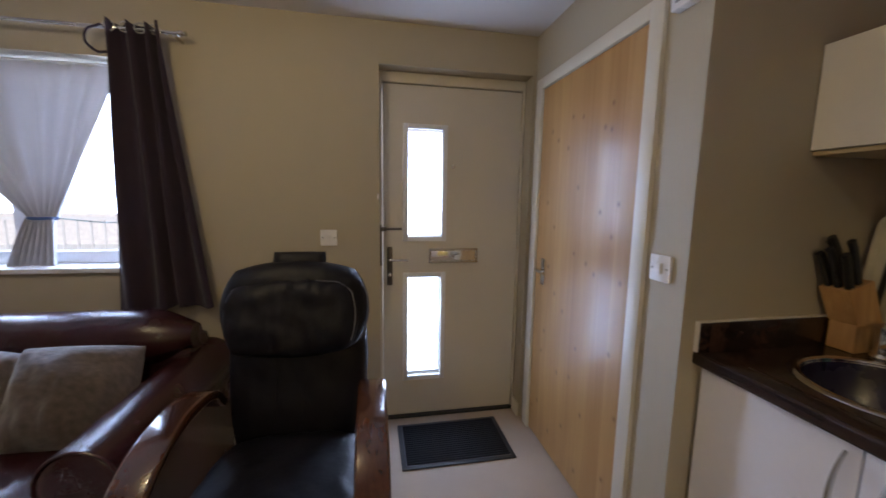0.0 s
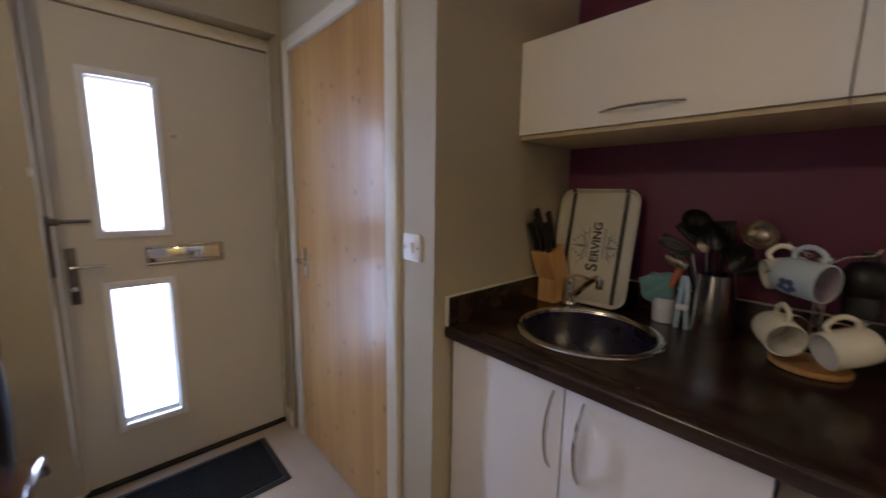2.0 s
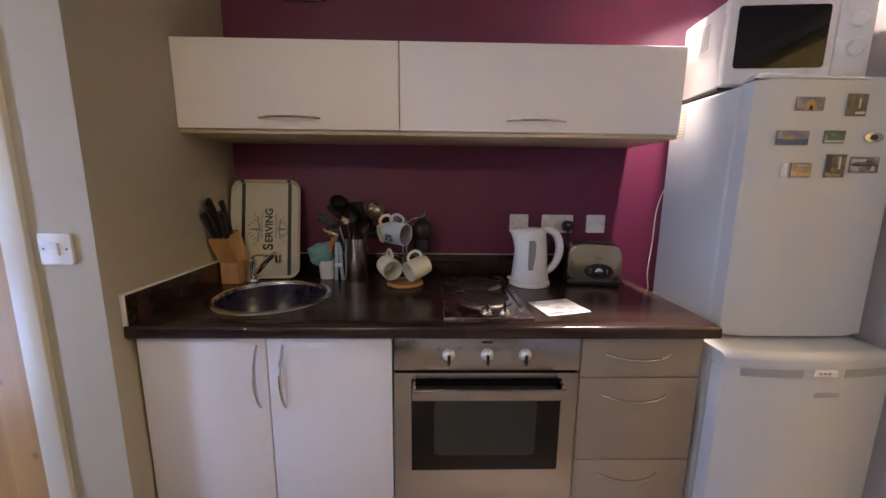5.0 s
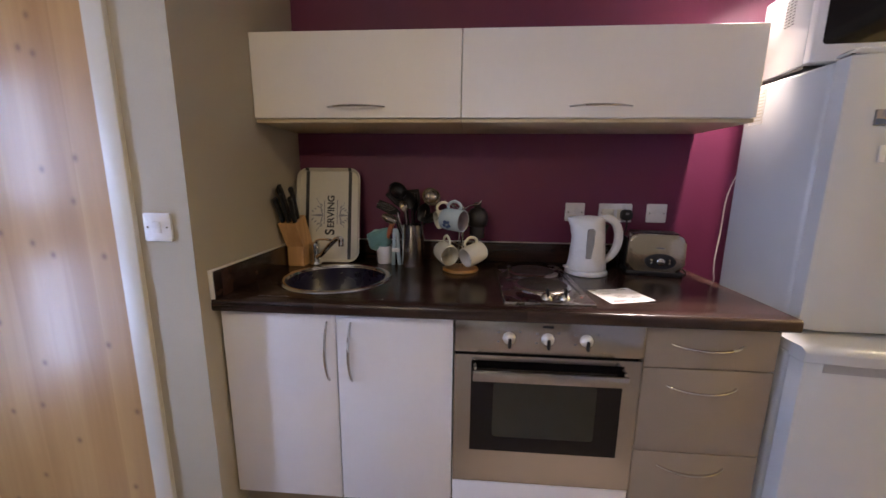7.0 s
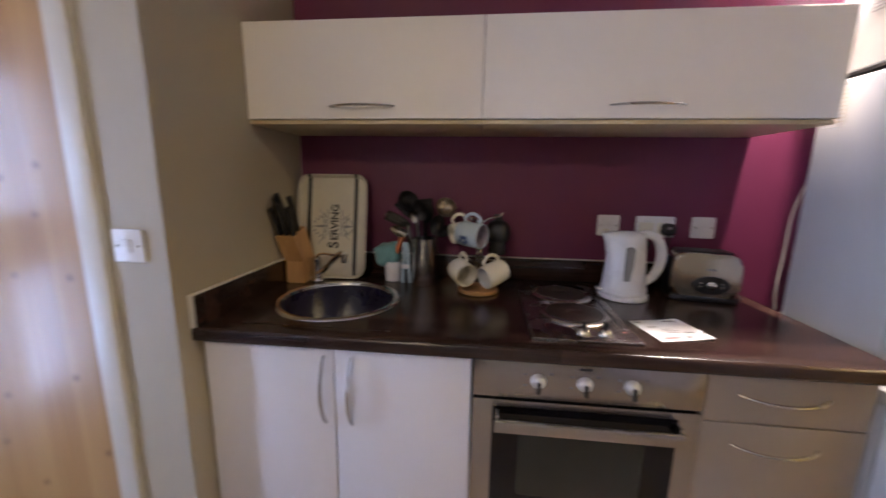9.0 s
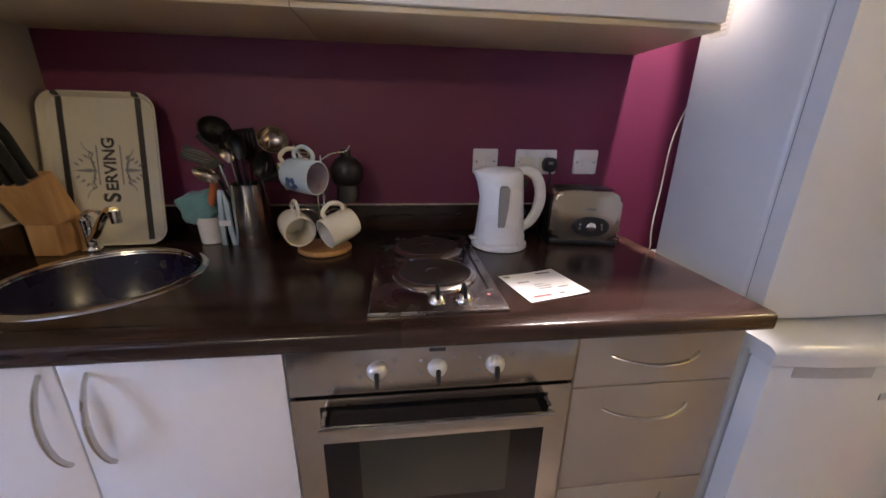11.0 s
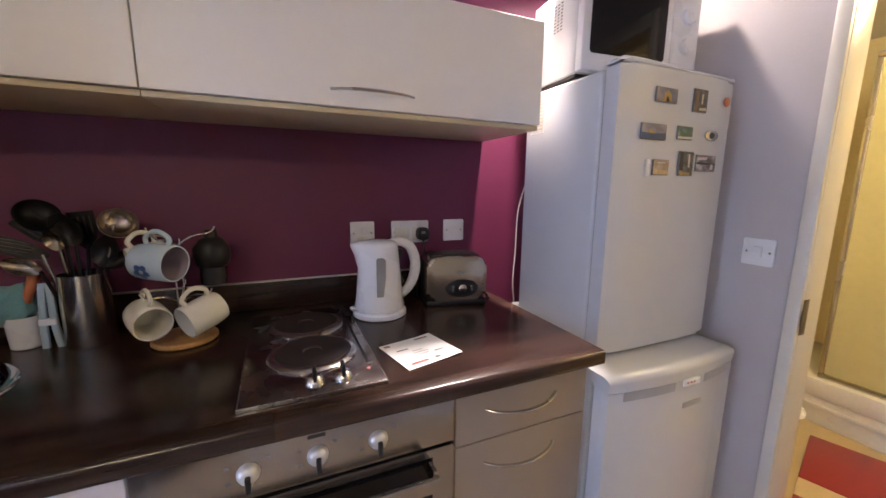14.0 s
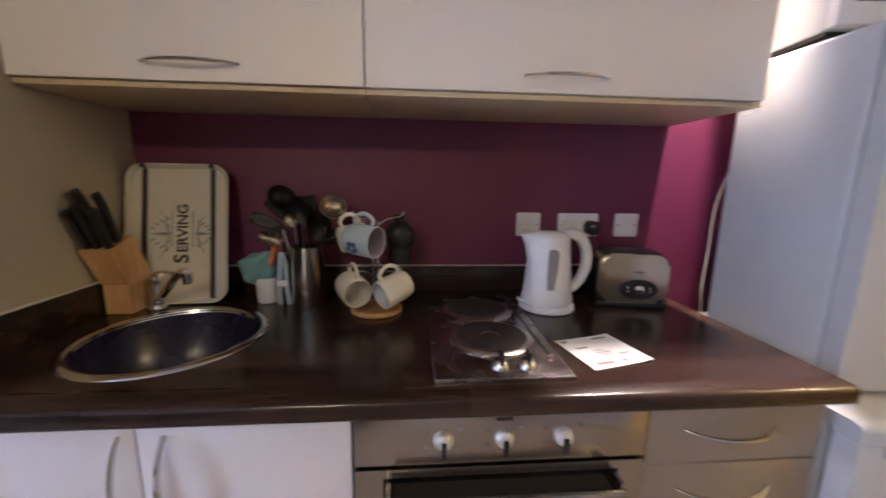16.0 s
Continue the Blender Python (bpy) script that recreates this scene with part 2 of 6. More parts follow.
def wood(name, dark, light, along, rough=0.35, fine=70, coat=0.0, knots=False, bands=0.0):
    """Wood with its grain along axis number `along`; knots as small dark ovals, bands as boards across axis y."""
    mat, tree, bsdf = base_nodes(name)
    N, L = tree.nodes, tree.links
    tc, mp = N.new("ShaderNodeTexCoord"), N.new("ShaderNodeMapping")
    mp.inputs["Scale"].default_value = [0.06 if i == along else 1.0 for i in range(3)]
    L.new(tc.outputs["Object"], mp.inputs["Vector"])
    a, b = N.new("ShaderNodeTexNoise"), N.new("ShaderNodeTexNoise")
    a.inputs["Scale"].default_value, a.inputs["Detail"].default_value, a.inputs["Distortion"].default_value = fine, 6, 0.6
    b.inputs["Scale"].default_value, b.inputs["Detail"].default_value = fine / 7, 3
    L.new(mp.outputs["Vector"], a.inputs["Vector"]), L.new(mp.outputs["Vector"], b.inputs["Vector"])
    mix = N.new("ShaderNodeMath")
    mix.operation = "MULTIPLY_ADD"
    mix.inputs[1].default_value = 0.45
    half = N.new("ShaderNodeMath")
    half.operation = "MULTIPLY"
    half.inputs[1].default_value = 0.55
    L.new(b.outputs["Fac"], half.inputs[0])
    L.new(a.outputs["Fac"], mix.inputs[0]), L.new(half.outputs[0], mix.inputs[2])
    out = mix.outputs[0]
    if bands:
        sep = N.new("ShaderNodeSeparateXYZ")
        L.new(tc.outputs["Object"], sep.inputs[0])
        step = N.new("ShaderNodeMath")
        step.operation = "SNAP"
        step.inputs[1].default_value = bands
        L.new(sep.outputs["X" if along == 1 else "Y"], step.inputs[0])
        white = N.new("ShaderNodeTexWhiteNoise")
        white.noise_dimensions = "1D"
        L.new(step.outputs[0], white.inputs["W"])
        if along == 1:   # staves of limited length, staggered from row to row
            shift, run, both = N.new("ShaderNodeMath"), N.new("ShaderNodeMath"), N.new("ShaderNodeMath")
            shift.operation, run.operation, both.operation = "ADD", "SNAP", "MULTIPLY_ADD"
            run.inputs[1].default_value, both.inputs[1].default_value = 0.34, 3.7
            L.new(sep.outputs["Y"], shift.inputs[0]), L.new(white.outputs["Value"], shift.inputs[1])
            L.new(shift.outputs[0], run.inputs[0]), L.new(run.outputs[0], both.inputs[0]), L.new(step.outputs[0], both.inputs[2])
            white = N.new("ShaderNodeTexWhiteNoise")
            white.noise_dimensions = "1D"
            L.new(both.outputs[0], white.inputs["W"])
        add = N.new("ShaderNodeMath")
        add.operation = "MULTIPLY_ADD"
        add.inputs[1].default_value = 0.16
        L.new(white.outputs["Value"], add.inputs[0])
        less = N.new("ShaderNodeMath")
        less.operation = "SUBTRACT"
        less.inputs[1].default_value = 0.08
        L.new(out, less.inputs[0]), L.new(less.outputs[0], add.inputs[2])
        out = add.outputs[0]
    color = ramp(tree, out, [(0.33, dark), (0.5, tuple((d + l) / 2 for d, l in zip(dark, light))), (0.66, light)])
    if knots:
        km = N.new("ShaderNodeMapping")
        km.inputs["Scale"].default_value = (0.01, 5.4, 4.7)
        L.new(tc.outputs["Object"], km.inputs["Vector"])
        vo = N.new("ShaderNodeTexVoronoi")
        vo.voronoi_dimensions = "2D"
        vo.inputs["Scale"].default_value = 1.0
        ks, kc = N.new("ShaderNodeSeparateXYZ"), N.new("ShaderNodeCombineXYZ")
        L.new(km.outputs["Vector"], ks.inputs[0])
        L.new(ks.outputs["Y"], kc.inputs["X"]), L.new(ks.outputs["Z"], kc.inputs["Y"])
        L.new(kc.outputs[0], vo.inputs["Vector"])
        spot = ramp(tree, vo.outputs["Distance"], [(0.024, (0.75, 0.75, 0.75)), (0.042, (0.36, 0.36, 0.36)), (0.085, (0, 0, 0))])
        mx = N.new("ShaderNodeMix")
        mx.data_type = "RGBA"
        L.new(spot, mx.inputs[0]), L.new(color, mx.inputs[6])
        mx.inputs[7].default_value = (0.19, 0.085, 0.032, 1)
        color = mx.outputs[2]
    L.new(color, bsdf.inputs["Base Color"])
    bsdf.inputs["Roughness"].default_value = rough
    bsdf.inputs["Coat Weight"].default_value, bsdf.inputs["Coat Roughness"].default_value = coat, 0.08
    bp = N.new("ShaderNodeBump")
    bp.inputs["Strength"].default_value, bp.inputs["Distance"].default_value = 0.08, 0.001
    L.new(a.outputs["Fac"], bp.inputs["Height"]), L.new(bp.outputs["Normal"], bsdf.inputs["Normal"])
    return mat


def glow(name, color, strength):
    mat, tree, bsdf = base_nodes(name)
    bsdf.inputs["Emission Color"].default_value, bsdf.inputs["Emission Strength"].default_value = (*color, 1), strength
    bsdf.inputs["Base Color"].default_value = (*color, 1)
    return mat


def glass(name, rough=0.0, color=(1, 1, 1), thin=True):
    mat, tree, bsdf = base_nodes(name)
    bsdf.inputs["Transmission Weight"].default_value, bsdf.inputs["Roughness"].default_value = 1.0, rough
    bsdf.inputs["Base Color"].default_value, bsdf.inputs["IOR"].default_value = (*color, 1), 1.1 if thin else 1.45
    return mat


WALL = surface("wall_paint", (0.435, 0.38, 0.275), 0.62, grain=(180, 0.03), stain=(1.6, 0.05), bump=(240, 0.10))
PALEWALL = surface("off_white_wall_paint", (0.50, 0.45, 0.42), 0.62, grain=(180, 0.03), stain=(1.6, 0.05), bump=(240, 0.10))
PLUM = surface("plum_wall_paint", (0.138, 0.0200, 0.060), 0.5, grain=(180, 0.04), stain=(1.8, 0.08), bump=(240, 0.10))
CEIL = surface("ceiling_paint", (0.72, 0.70, 0.68), 0.8, grain=(150, 0.03), stain=(1.2, 0.04), bump=(200, 0.12))
BATHWALL = surface("bathroom_paint", (0.72, 0.62, 0.36), 0.6, stain=(1.5, 0.05))
CARPET = surface("carpet", (0.42, 0.34, 0.27), 0.95, grain=(420, 0.28), stain=(5, 0.10), bump=(500, 0.7), spec=0.1, sheen=0.2)
VINYL = surface("bathroom_floor_vinyl", (0.55, 0.43, 0.24), 0.45, grain=(60, 0.1), stain=(5, 0.12))
GLOSSWHITE = surface("cream_gloss_paint", (0.66, 0.61, 0.50), 0.32, grain=(40, 0.03), stain=(3, 0.05), bump=(90, 0.05))
DOORCREAM = surface("front_door_skin", (0.60, 0.56, 0.48), 0.42, grain=(90, 0.03), stain=(2, 0.05), bump=(160, 0.08))
UPVC = surface("white_upvc", (0.75, 0.76, 0.78), 0.3, stain=(3, 0.04), bump=(100, 0.02))
PINE = wood("knotty_pine_veneer", (0.37, 0.19, 0.062), (0.51, 0.305, 0.115), 2, 0.40, 23, coat=0.16, knots=True, bands=0.096)
WORKTOP = wood("dark_woodgrain_laminate", (0.0048, 0.0030, 0.0027), (0.050, 0.026, 0.019), 1, 0.22, 50, bands=0.052)
BLOCKWOOD = wood("beech", (0.42, 0.21, 0.07), (0.62, 0.36, 0.14), 2, 0.45, 90)
BENTWOOD = wood("varnished_bentwood", (0.040, 0.012, 0.005), (0.088, 0.029, 0.012), 1, 0.18, 60, coat=0.9)
CABWHITE = surface("white_cabinet_melamine", (0.80, 0.77, 0.77), 0.38, grain=(50, 0.02), stain=(3, 0.03), bump=(200, 0.03))
CABCREAM = surface("cream_cabinet_melamine", (0.81, 0.755, 0.665), 0.40, grain=(50, 0.02), stain=(3, 0.03), bump=(200, 0.03))
CABEDGE = surface("beech_edge_strip", (0.58, 0.46, 0.28), 0.45, grain=(80, 0.08), stretch=(1, 0.1, 1))
DRAWERBEIGE = surface("taupe_drawer_front", (0.285, 0.225, 0.170), 0.36, grain=(160, 0.04), stain=(3, 0.04), bump=(250, 0.04))
STEEL = surface("brushed_steel", (0.44, 0.42, 0.40), 0.17, 1.0, grain=(400, 0.04), stain=(5, 0.03), bump=(600, 0.012), stretch=(1, 0.03, 1), aniso=0.85)
STEELV = surface("brushed_steel_pot", (0.80, 0.78, 0.76), 0.17, 1.0, grain=(300, 0.10), stain=(5, 0.06), bump=(400, 0.0), stretch=(0.03, 0.03, 1), aniso=0.9)
HOBSTEEL = surface("dark_hob_steel", (0.33, 0.29, 0.28), 0.26, 1.0, grain=(200, 0.06), stain=(14, 0.18), bump=(300, 0.03), rough_var=0.12)
CHROME = surface("chrome", (0.74, 0.74, 0.74), 0.09, 1.0, grain=(40, 0.03), stain=(20, 0.05), bump=(60, 0.0), rough_var=0.05)
SATIN = surface("satin_nickel", (0.58, 0.56, 0.53), 0.26, 1.0, grain=(80, 0.04), bump=(200, 0.02))
IRON = surface("cast_iron_plate", (0.055, 0.046, 0.042), 0.42, 0.5, grain=(150, 0.2), stain=(18, 0.25), bump=(300, 0.2))
BLACK = surface("black_plastic", (0.012, 0.012, 0.013), 0.42, grain=(90, 0.1), bump=(150, 0.05))
BLACKGLASS = surface("black_glass", (0.007, 0.006, 0.007), 0.06, grain=(10, 0.02), stain=(6, 0.05), bump=(100, 0.0), rough_var=0.03, spec=0.3)
OVENGLASS = surface("oven_window_glass", (0.030, 0.029, 0.023), 0.16, grain=(10, 0.05), stain=(6, 0.2), bump=(100, 0.0), rough_var=0.05, spec=0.4)
SINKDARK = surface("dark_enamel", (0.014, 0.011, 0.034), 0.27, grain=(60, 0.1), stain=(9, 0.2), bump=(120, 0.02), rough_var=0.06)
WHITEPLASTIC = surface("white_plastic", (0.78, 0.77, 0.76), 0.28, grain=(50, 0.02), stain=(6, 0.04), bump=(120, 0.02))
CREAMPLASTIC = surface("ivory_plastic", (0.72, 0.68, 0.56), 0.30, grain=(50, 0.02), stain=(6, 0.04), bump=(120, 0.02))
GREYCLEAR = surface("grey_clear_plastic", (0.25, 0.24, 0.23), 0.15, stain=(20, 0.1), bump=(50, 0))
FRIDGE = surface("fridge_white_enamel", (0.57, 0.58, 0.59), 0.20, grain=(30, 0.01), stain=(3, 0.02), bump=(500, 0.0), rough_var=0.02)
SEAL = surface("grey_door_seal", (0.16, 0.165, 0.175), 0.6)
POTTERY = surface("cream_glazed_pottery", (0.72, 0.68, 0.56), 0.16, grain=(50, 0.03), stain=(12, 0.05), bump=(40, 0.02))
BLUEPOT = surface("pale_blue_glaze", (0.50, 0.60, 0.66), 0.16, grain=(50, 0.04), stain=(12, 0.08), bump=(40, 0.02))
INKBLUE = surface("blue_flower_print", (0.07, 0.12, 0.28), 0.3, grain=(80, 0.2))
LILAC = surface("lilac_glaze", (0.42, 0.36, 0.42), 0.18)
TEALCLOTH = surface("teal_dishcloth", (0.16, 0.33, 0.33), 0.92, grain=(300, 0.2), stain=(20, 0.15), bump=(400, 0.6), sheen=0.3)
PALEBLUE = surface("pale_blue_plastic", (0.40, 0.52, 0.58), 0.4)
ORANGE = surface("orange_plastic", (0.55, 0.17, 0.06), 0.4)
TRAYCREAM = surface("cream_tray_melamine", (0.62, 0.57, 0.45), 0.22, grain=(60, 0.05), stain=(7, 0.08), bump=(100, 0.02))
INK = surface("black_print", (0.03, 0.026, 0.025), 0.5, grain=(120, 0.2))
GREYINK = surface("grey_print", (0.22, 0.21, 0.21), 0.6, grain=(120, 0.2))
REDINK = surface("faded_red_print", (0.45, 0.14, 0.13), 0.6)
PAPER = surface("paper", (0.80, 0.80, 0.80), 0.75, grain=(200, 0.03), stain=(20, 0.03))
RUBBER = surface("ribbed_mat_rubber", (0.022, 0.023, 0.027), 0.6, grain=(300, 0.3), stain=(9, 0.25), bump=(300, 0.3))
MATPILE = surface("mat_pile", (0.020, 0.020, 0.024), 0.95, grain=(500, 0.4), stain=(12, 0.25), bump=(500, 0.8), spec=0.1)
LEATHER = surface("black_leather", (0.0040, 0.0034, 0.0066), 0.52, grain=(160, 0.2), stain=(7, 0.1), bump=(26, 1.0), rough_var=0.06, spec=0.26)
BROWNLEATHER = surface("oxblood_leather", (0.033, 0.009, 0.011), 0.24, grain=(140, 0.15), stain=(6, 0.25), bump=(150, 0.35), rough_var=0.12)
PIPING = surface("grey_piping", (0.10, 0.10, 0.115), 0.4)
CUSHIONFABRIC = surface("mottled_taupe_velvet", (0.078, 0.058, 0.050), 0.85, grain=(38, 0.75), stain=(9, 0.3), bump=(38, 1.0), sheen=0.4, stretch=(1, 2.2, 1))
CURTAINFABRIC = surface("aubergine_curtain", (0.024, 0.013, 0.026), 0.9, grain=(300, 0.2), stain=(6, 0.15), bump=(400, 0.5), sheen=0.08)
NETFABRIC = surface("grey_white_net", (0.55, 0.53, 0.53), 0.9, grain=(260, 0.1), stain=(8, 0.08), bump=(300, 0.4), sheen=0.2)
def let_through(mat, share):
    """Lets a share of the light shine through a cloth."""
    tree = mat.node_tree
    bsdf, out = tree.nodes["Principled BSDF"], tree.nodes["Material Output"]
    tr, mx = tree.nodes.new("ShaderNodeBsdfTranslucent"), tree.nodes.new("ShaderNodeMixShader")
    tr.inputs["Color"].default_value = (0.75, 0.74, 0.74, 1)
    mx.inputs[0].default_value = share
    tree.links.new(bsdf.outputs[0], mx.inputs[1]), tree.links.new(tr.outputs[0], mx.inputs[2])
    tree.links.new(mx.outputs[0], out.inputs["Surface"])


let_through(NETFABRIC, 0.16)
REDRUG = surface("red_bath_mat", (0.28, 0.012, 0.006), 0.95, grain=(300, 0.3), stain=(12, 0.15), bump=(300, 0.8), sheen=0.3)
CREAMRUG = surface("cream_bath_mat", (0.66, 0.50, 0.26), 0.95, grain=(300, 0.25), stain=(12, 0.12), bump=(300, 0.8), sheen=0.3)
SHOWERGLASS = surface("obscured_shower_panel", (0.60, 0.54, 0.26), 0.22, grain=(30, 0.06), stain=(3, 0.10), bump=(60, 0.05))
CERAMIC = surface("white_ceramic", (0.78, 0.76, 0.70), 0.12, stain=(8, 0.04), bump=(40, 0.0))
FROST = glass("frosted_glass", 0.35)
CLEAR = glass("window_glass", 0.0)
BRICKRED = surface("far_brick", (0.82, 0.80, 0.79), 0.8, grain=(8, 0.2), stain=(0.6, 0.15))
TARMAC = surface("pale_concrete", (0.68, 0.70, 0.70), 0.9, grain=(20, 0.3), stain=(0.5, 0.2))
DARKCLEAR = surface("smoky_plastic", (0.035, 0.033, 0.034), 0.2)
TOASTSTEEL = surface("polished_toaster_steel", (0.66, 0.60, 0.49), 0.17, 1.0, grain=(300, 0.04), stain=(6, 0.04), bump=(400, 0.0), rough_var=0.04)
LADLESTEEL = surface("worn_ladle_steel", (0.36, 0.31, 0.26), 0.24, 1.0, grain=(120, 0.08), stain=(14, 0.15), bump=(200, 0.02))
UTENSIL = surface("black_nylon", (0.008, 0.007, 0.007), 0.36, grain=(90, 0.1), bump=(150, 0.04), spec=0.22)
HOUSEPANE = surface("far_window_pane", (0.40, 0.43, 0.46), 0.1)
AGED = surface("aged_bronze_metal", (0.16, 0.14, 0.12), 0.34, 1.0, grain=(80, 0.1), bump=(200, 0.02))
GRIPGREY = surface("pale_grey_plastic", (0.33, 0.33, 0.35), 0.35)
# railing colour lifted near white to imitate the daylight glare outside
RAILGLARE = surface("glare_bleached_rail", (0.84, 0.85, 0.86), 0.6)
LAMPGLOW = glow("lamp_glass", (1.0, 0.80, 0.55), 12.0)
KNOBSILVER = surface("pale_silver_knob", (0.72, 0.70, 0.66), 0.30, 0.55, grain=(60, 0.03), bump=(100, 0.0))
MATGROOVE = surface("mat_groove", (0.10, 0.105, 0.125), 0.8, grain=(300, 0.3), stain=(9, 0.3), bump=(300, 0.4))
SILICONE = surface("white_sealant", (0.62, 0.58, 0.50), 0.5)

# ---- large structure ----
H = 2.28          # ceiling height
XW, XE = -3.6, 0.68   # far wall of the room, plum wall
YS, YN = -1.662, 1.95  # wall with the bathroom door, wall with the front door
XD, YC = -0.08, 0.80  # wall with the pine door, side wall of the kitchen niche
T = 0.12


def wall(name, boxes, material, label):
    bm = bmesh.new()
    for lo, hi in boxes:
        box(lo, hi, 0, bm=bm)
    ob = new(name, to_mesh(name, bm, material, 0))
    return tagged(ob, label, "wall", kind="structure")


solo("floor", box((XW - T, YS, -0.1), (XE + T, YN + 0.14, 0)), CARPET, "grey-beige short-pile carpet over the whole room", "floor", kind="structure")
solo("ceiling", box((XW - T, YS - T, H), (XE + T, YN + T, H + 0.1)), CEIL, "plain white painted ceiling", "ceiling", kind="structure")
WX0, WX1, WZ0, WZ1 = -3.3, -1.98, 0.985, 2.0   # window opening
RX0, RX1, RZ = -0.965, -0.10, 2.068            # recess of the front door
wall("wall_north", [((XW, YN, 0), (WX0, YN + 0.25, H)), ((WX0, YN, 0), (WX1, YN + 0.25, WZ0)), ((WX0, YN, WZ1), (WX1, YN + 0.25, H)),
                    ((WX1, YN, 0), (RX0, YN + 0.25, H)), ((RX0, YN, RZ), (RX1, YN + 0.25, H)), ((RX1, YN, 0), (XD + 0.02, YN + 0.25, H))], WALL,
     "greige painted wall with the window and the recessed front door")
wall("wall_closet", [((XD, YC + T, 0), (XD + T, 0.985, H)), ((XD, 0.985, 2.0), (XD + T, 1.895, H)), ((XD, 1.895, 0), (XD + T, YN, H))], WALL,
     "greige painted wall round the pine closet door")
wall("wall_niche_side", [((XD, YC, 0), (XE + T, YC + T, H))], WALL, "greige painted side wall of the kitchen niche")
wall("wall_east", [((XE, YS, 0), (XE + T, YC, H))], PLUM, "plum-purple painted kitchen wall")
BX0, BX1, BZ = -0.98, -0.147, 2.02              # opening to the bathroom
TS = 0.10
wall("wall_south", [((BX1, YS - TS, 0), (XE + T, YS, H)), ((BX0, YS - TS, BZ), (BX1, YS, H)), ((XW, YS - TS, 0), (BX0, YS, H))], PALEWALL,
     "off-white painted wall with the doorway to the bathroom")
wall("wall_west", [((XW - T, YS - T, 0), (XW, YN + 0.25, H))], WALL, "plain greige painted wall")
# closet behind the pine door, and outside of the recess
wall("wall_closet_back", [((XE, YC + T, 0), (XE + T, YN + 0.25, H)), ((XD + T, YN, 0), (XE, YN + 0.25, H))], WALL, "plain closed wall behind the pine door")
# bathroom
wall("wall_bath_far", [((-1.3, -3.85, 0), (0.9, -3.75, H))], BATHWALL, "warm cream bathroom wall")
wall("wall_bath_east", [((0.8, -3.75, 0), (0.9, YS - T, H))], BATHWALL, "warm cream bathroom wall")
wall("wall_bath_west", [((-1.3, -3.75, 0), (-1.2, YS - T, H))], BATHWALL, "warm cream bathroom wall")
solo("bathroom_floor", box((-1.3, -3.85, -0.1), (0.9, YS - 0.001, -0.001)), VINYL, "beige vinyl bathroom floor", "floor", kind="structure")
solo("bathroom_ceiling", box((-1.3, -3.85, H), (0.9, YS - T - 0.001, H + 0.1)), CEIL, "white bathroom ceiling", "ceiling", kind="structure")


def skirting(name, lo, hi):
    return solo(name, box(lo, hi, 0.004), GLOSSWHITE, "cream gloss skirting board", "skirting", kind="structure")


skirting("baseboard_1", (WX0 - 0.3, YN - 0.014, 0), (RX0, YN - 0.001, 0.09))
skirting("baseboard_2", (XD - 0.013, YC + 0.002, 0), (XD - 0.001, 0.968, 0.09))
skirting("baseboard_3", (-0.127, YS + 0.001, 0), (XE - 0.05, YS + 0.014, 0.08))
skirting("baseboard_4", (RX1 - 0.013, YN + 0.002, 0), (RX1 - 0.001, 2.045, 0.09))
skirting("baseboard_5", (XW + 0.001, YS + 0.02, 0), (XW + 0.014, YN - 0.02, 0.09))
skirting("baseboard_6", (XW + 0.02, YS + 0.001, 0), (BX0 - 0.07, YS + 0.014, 0.09))


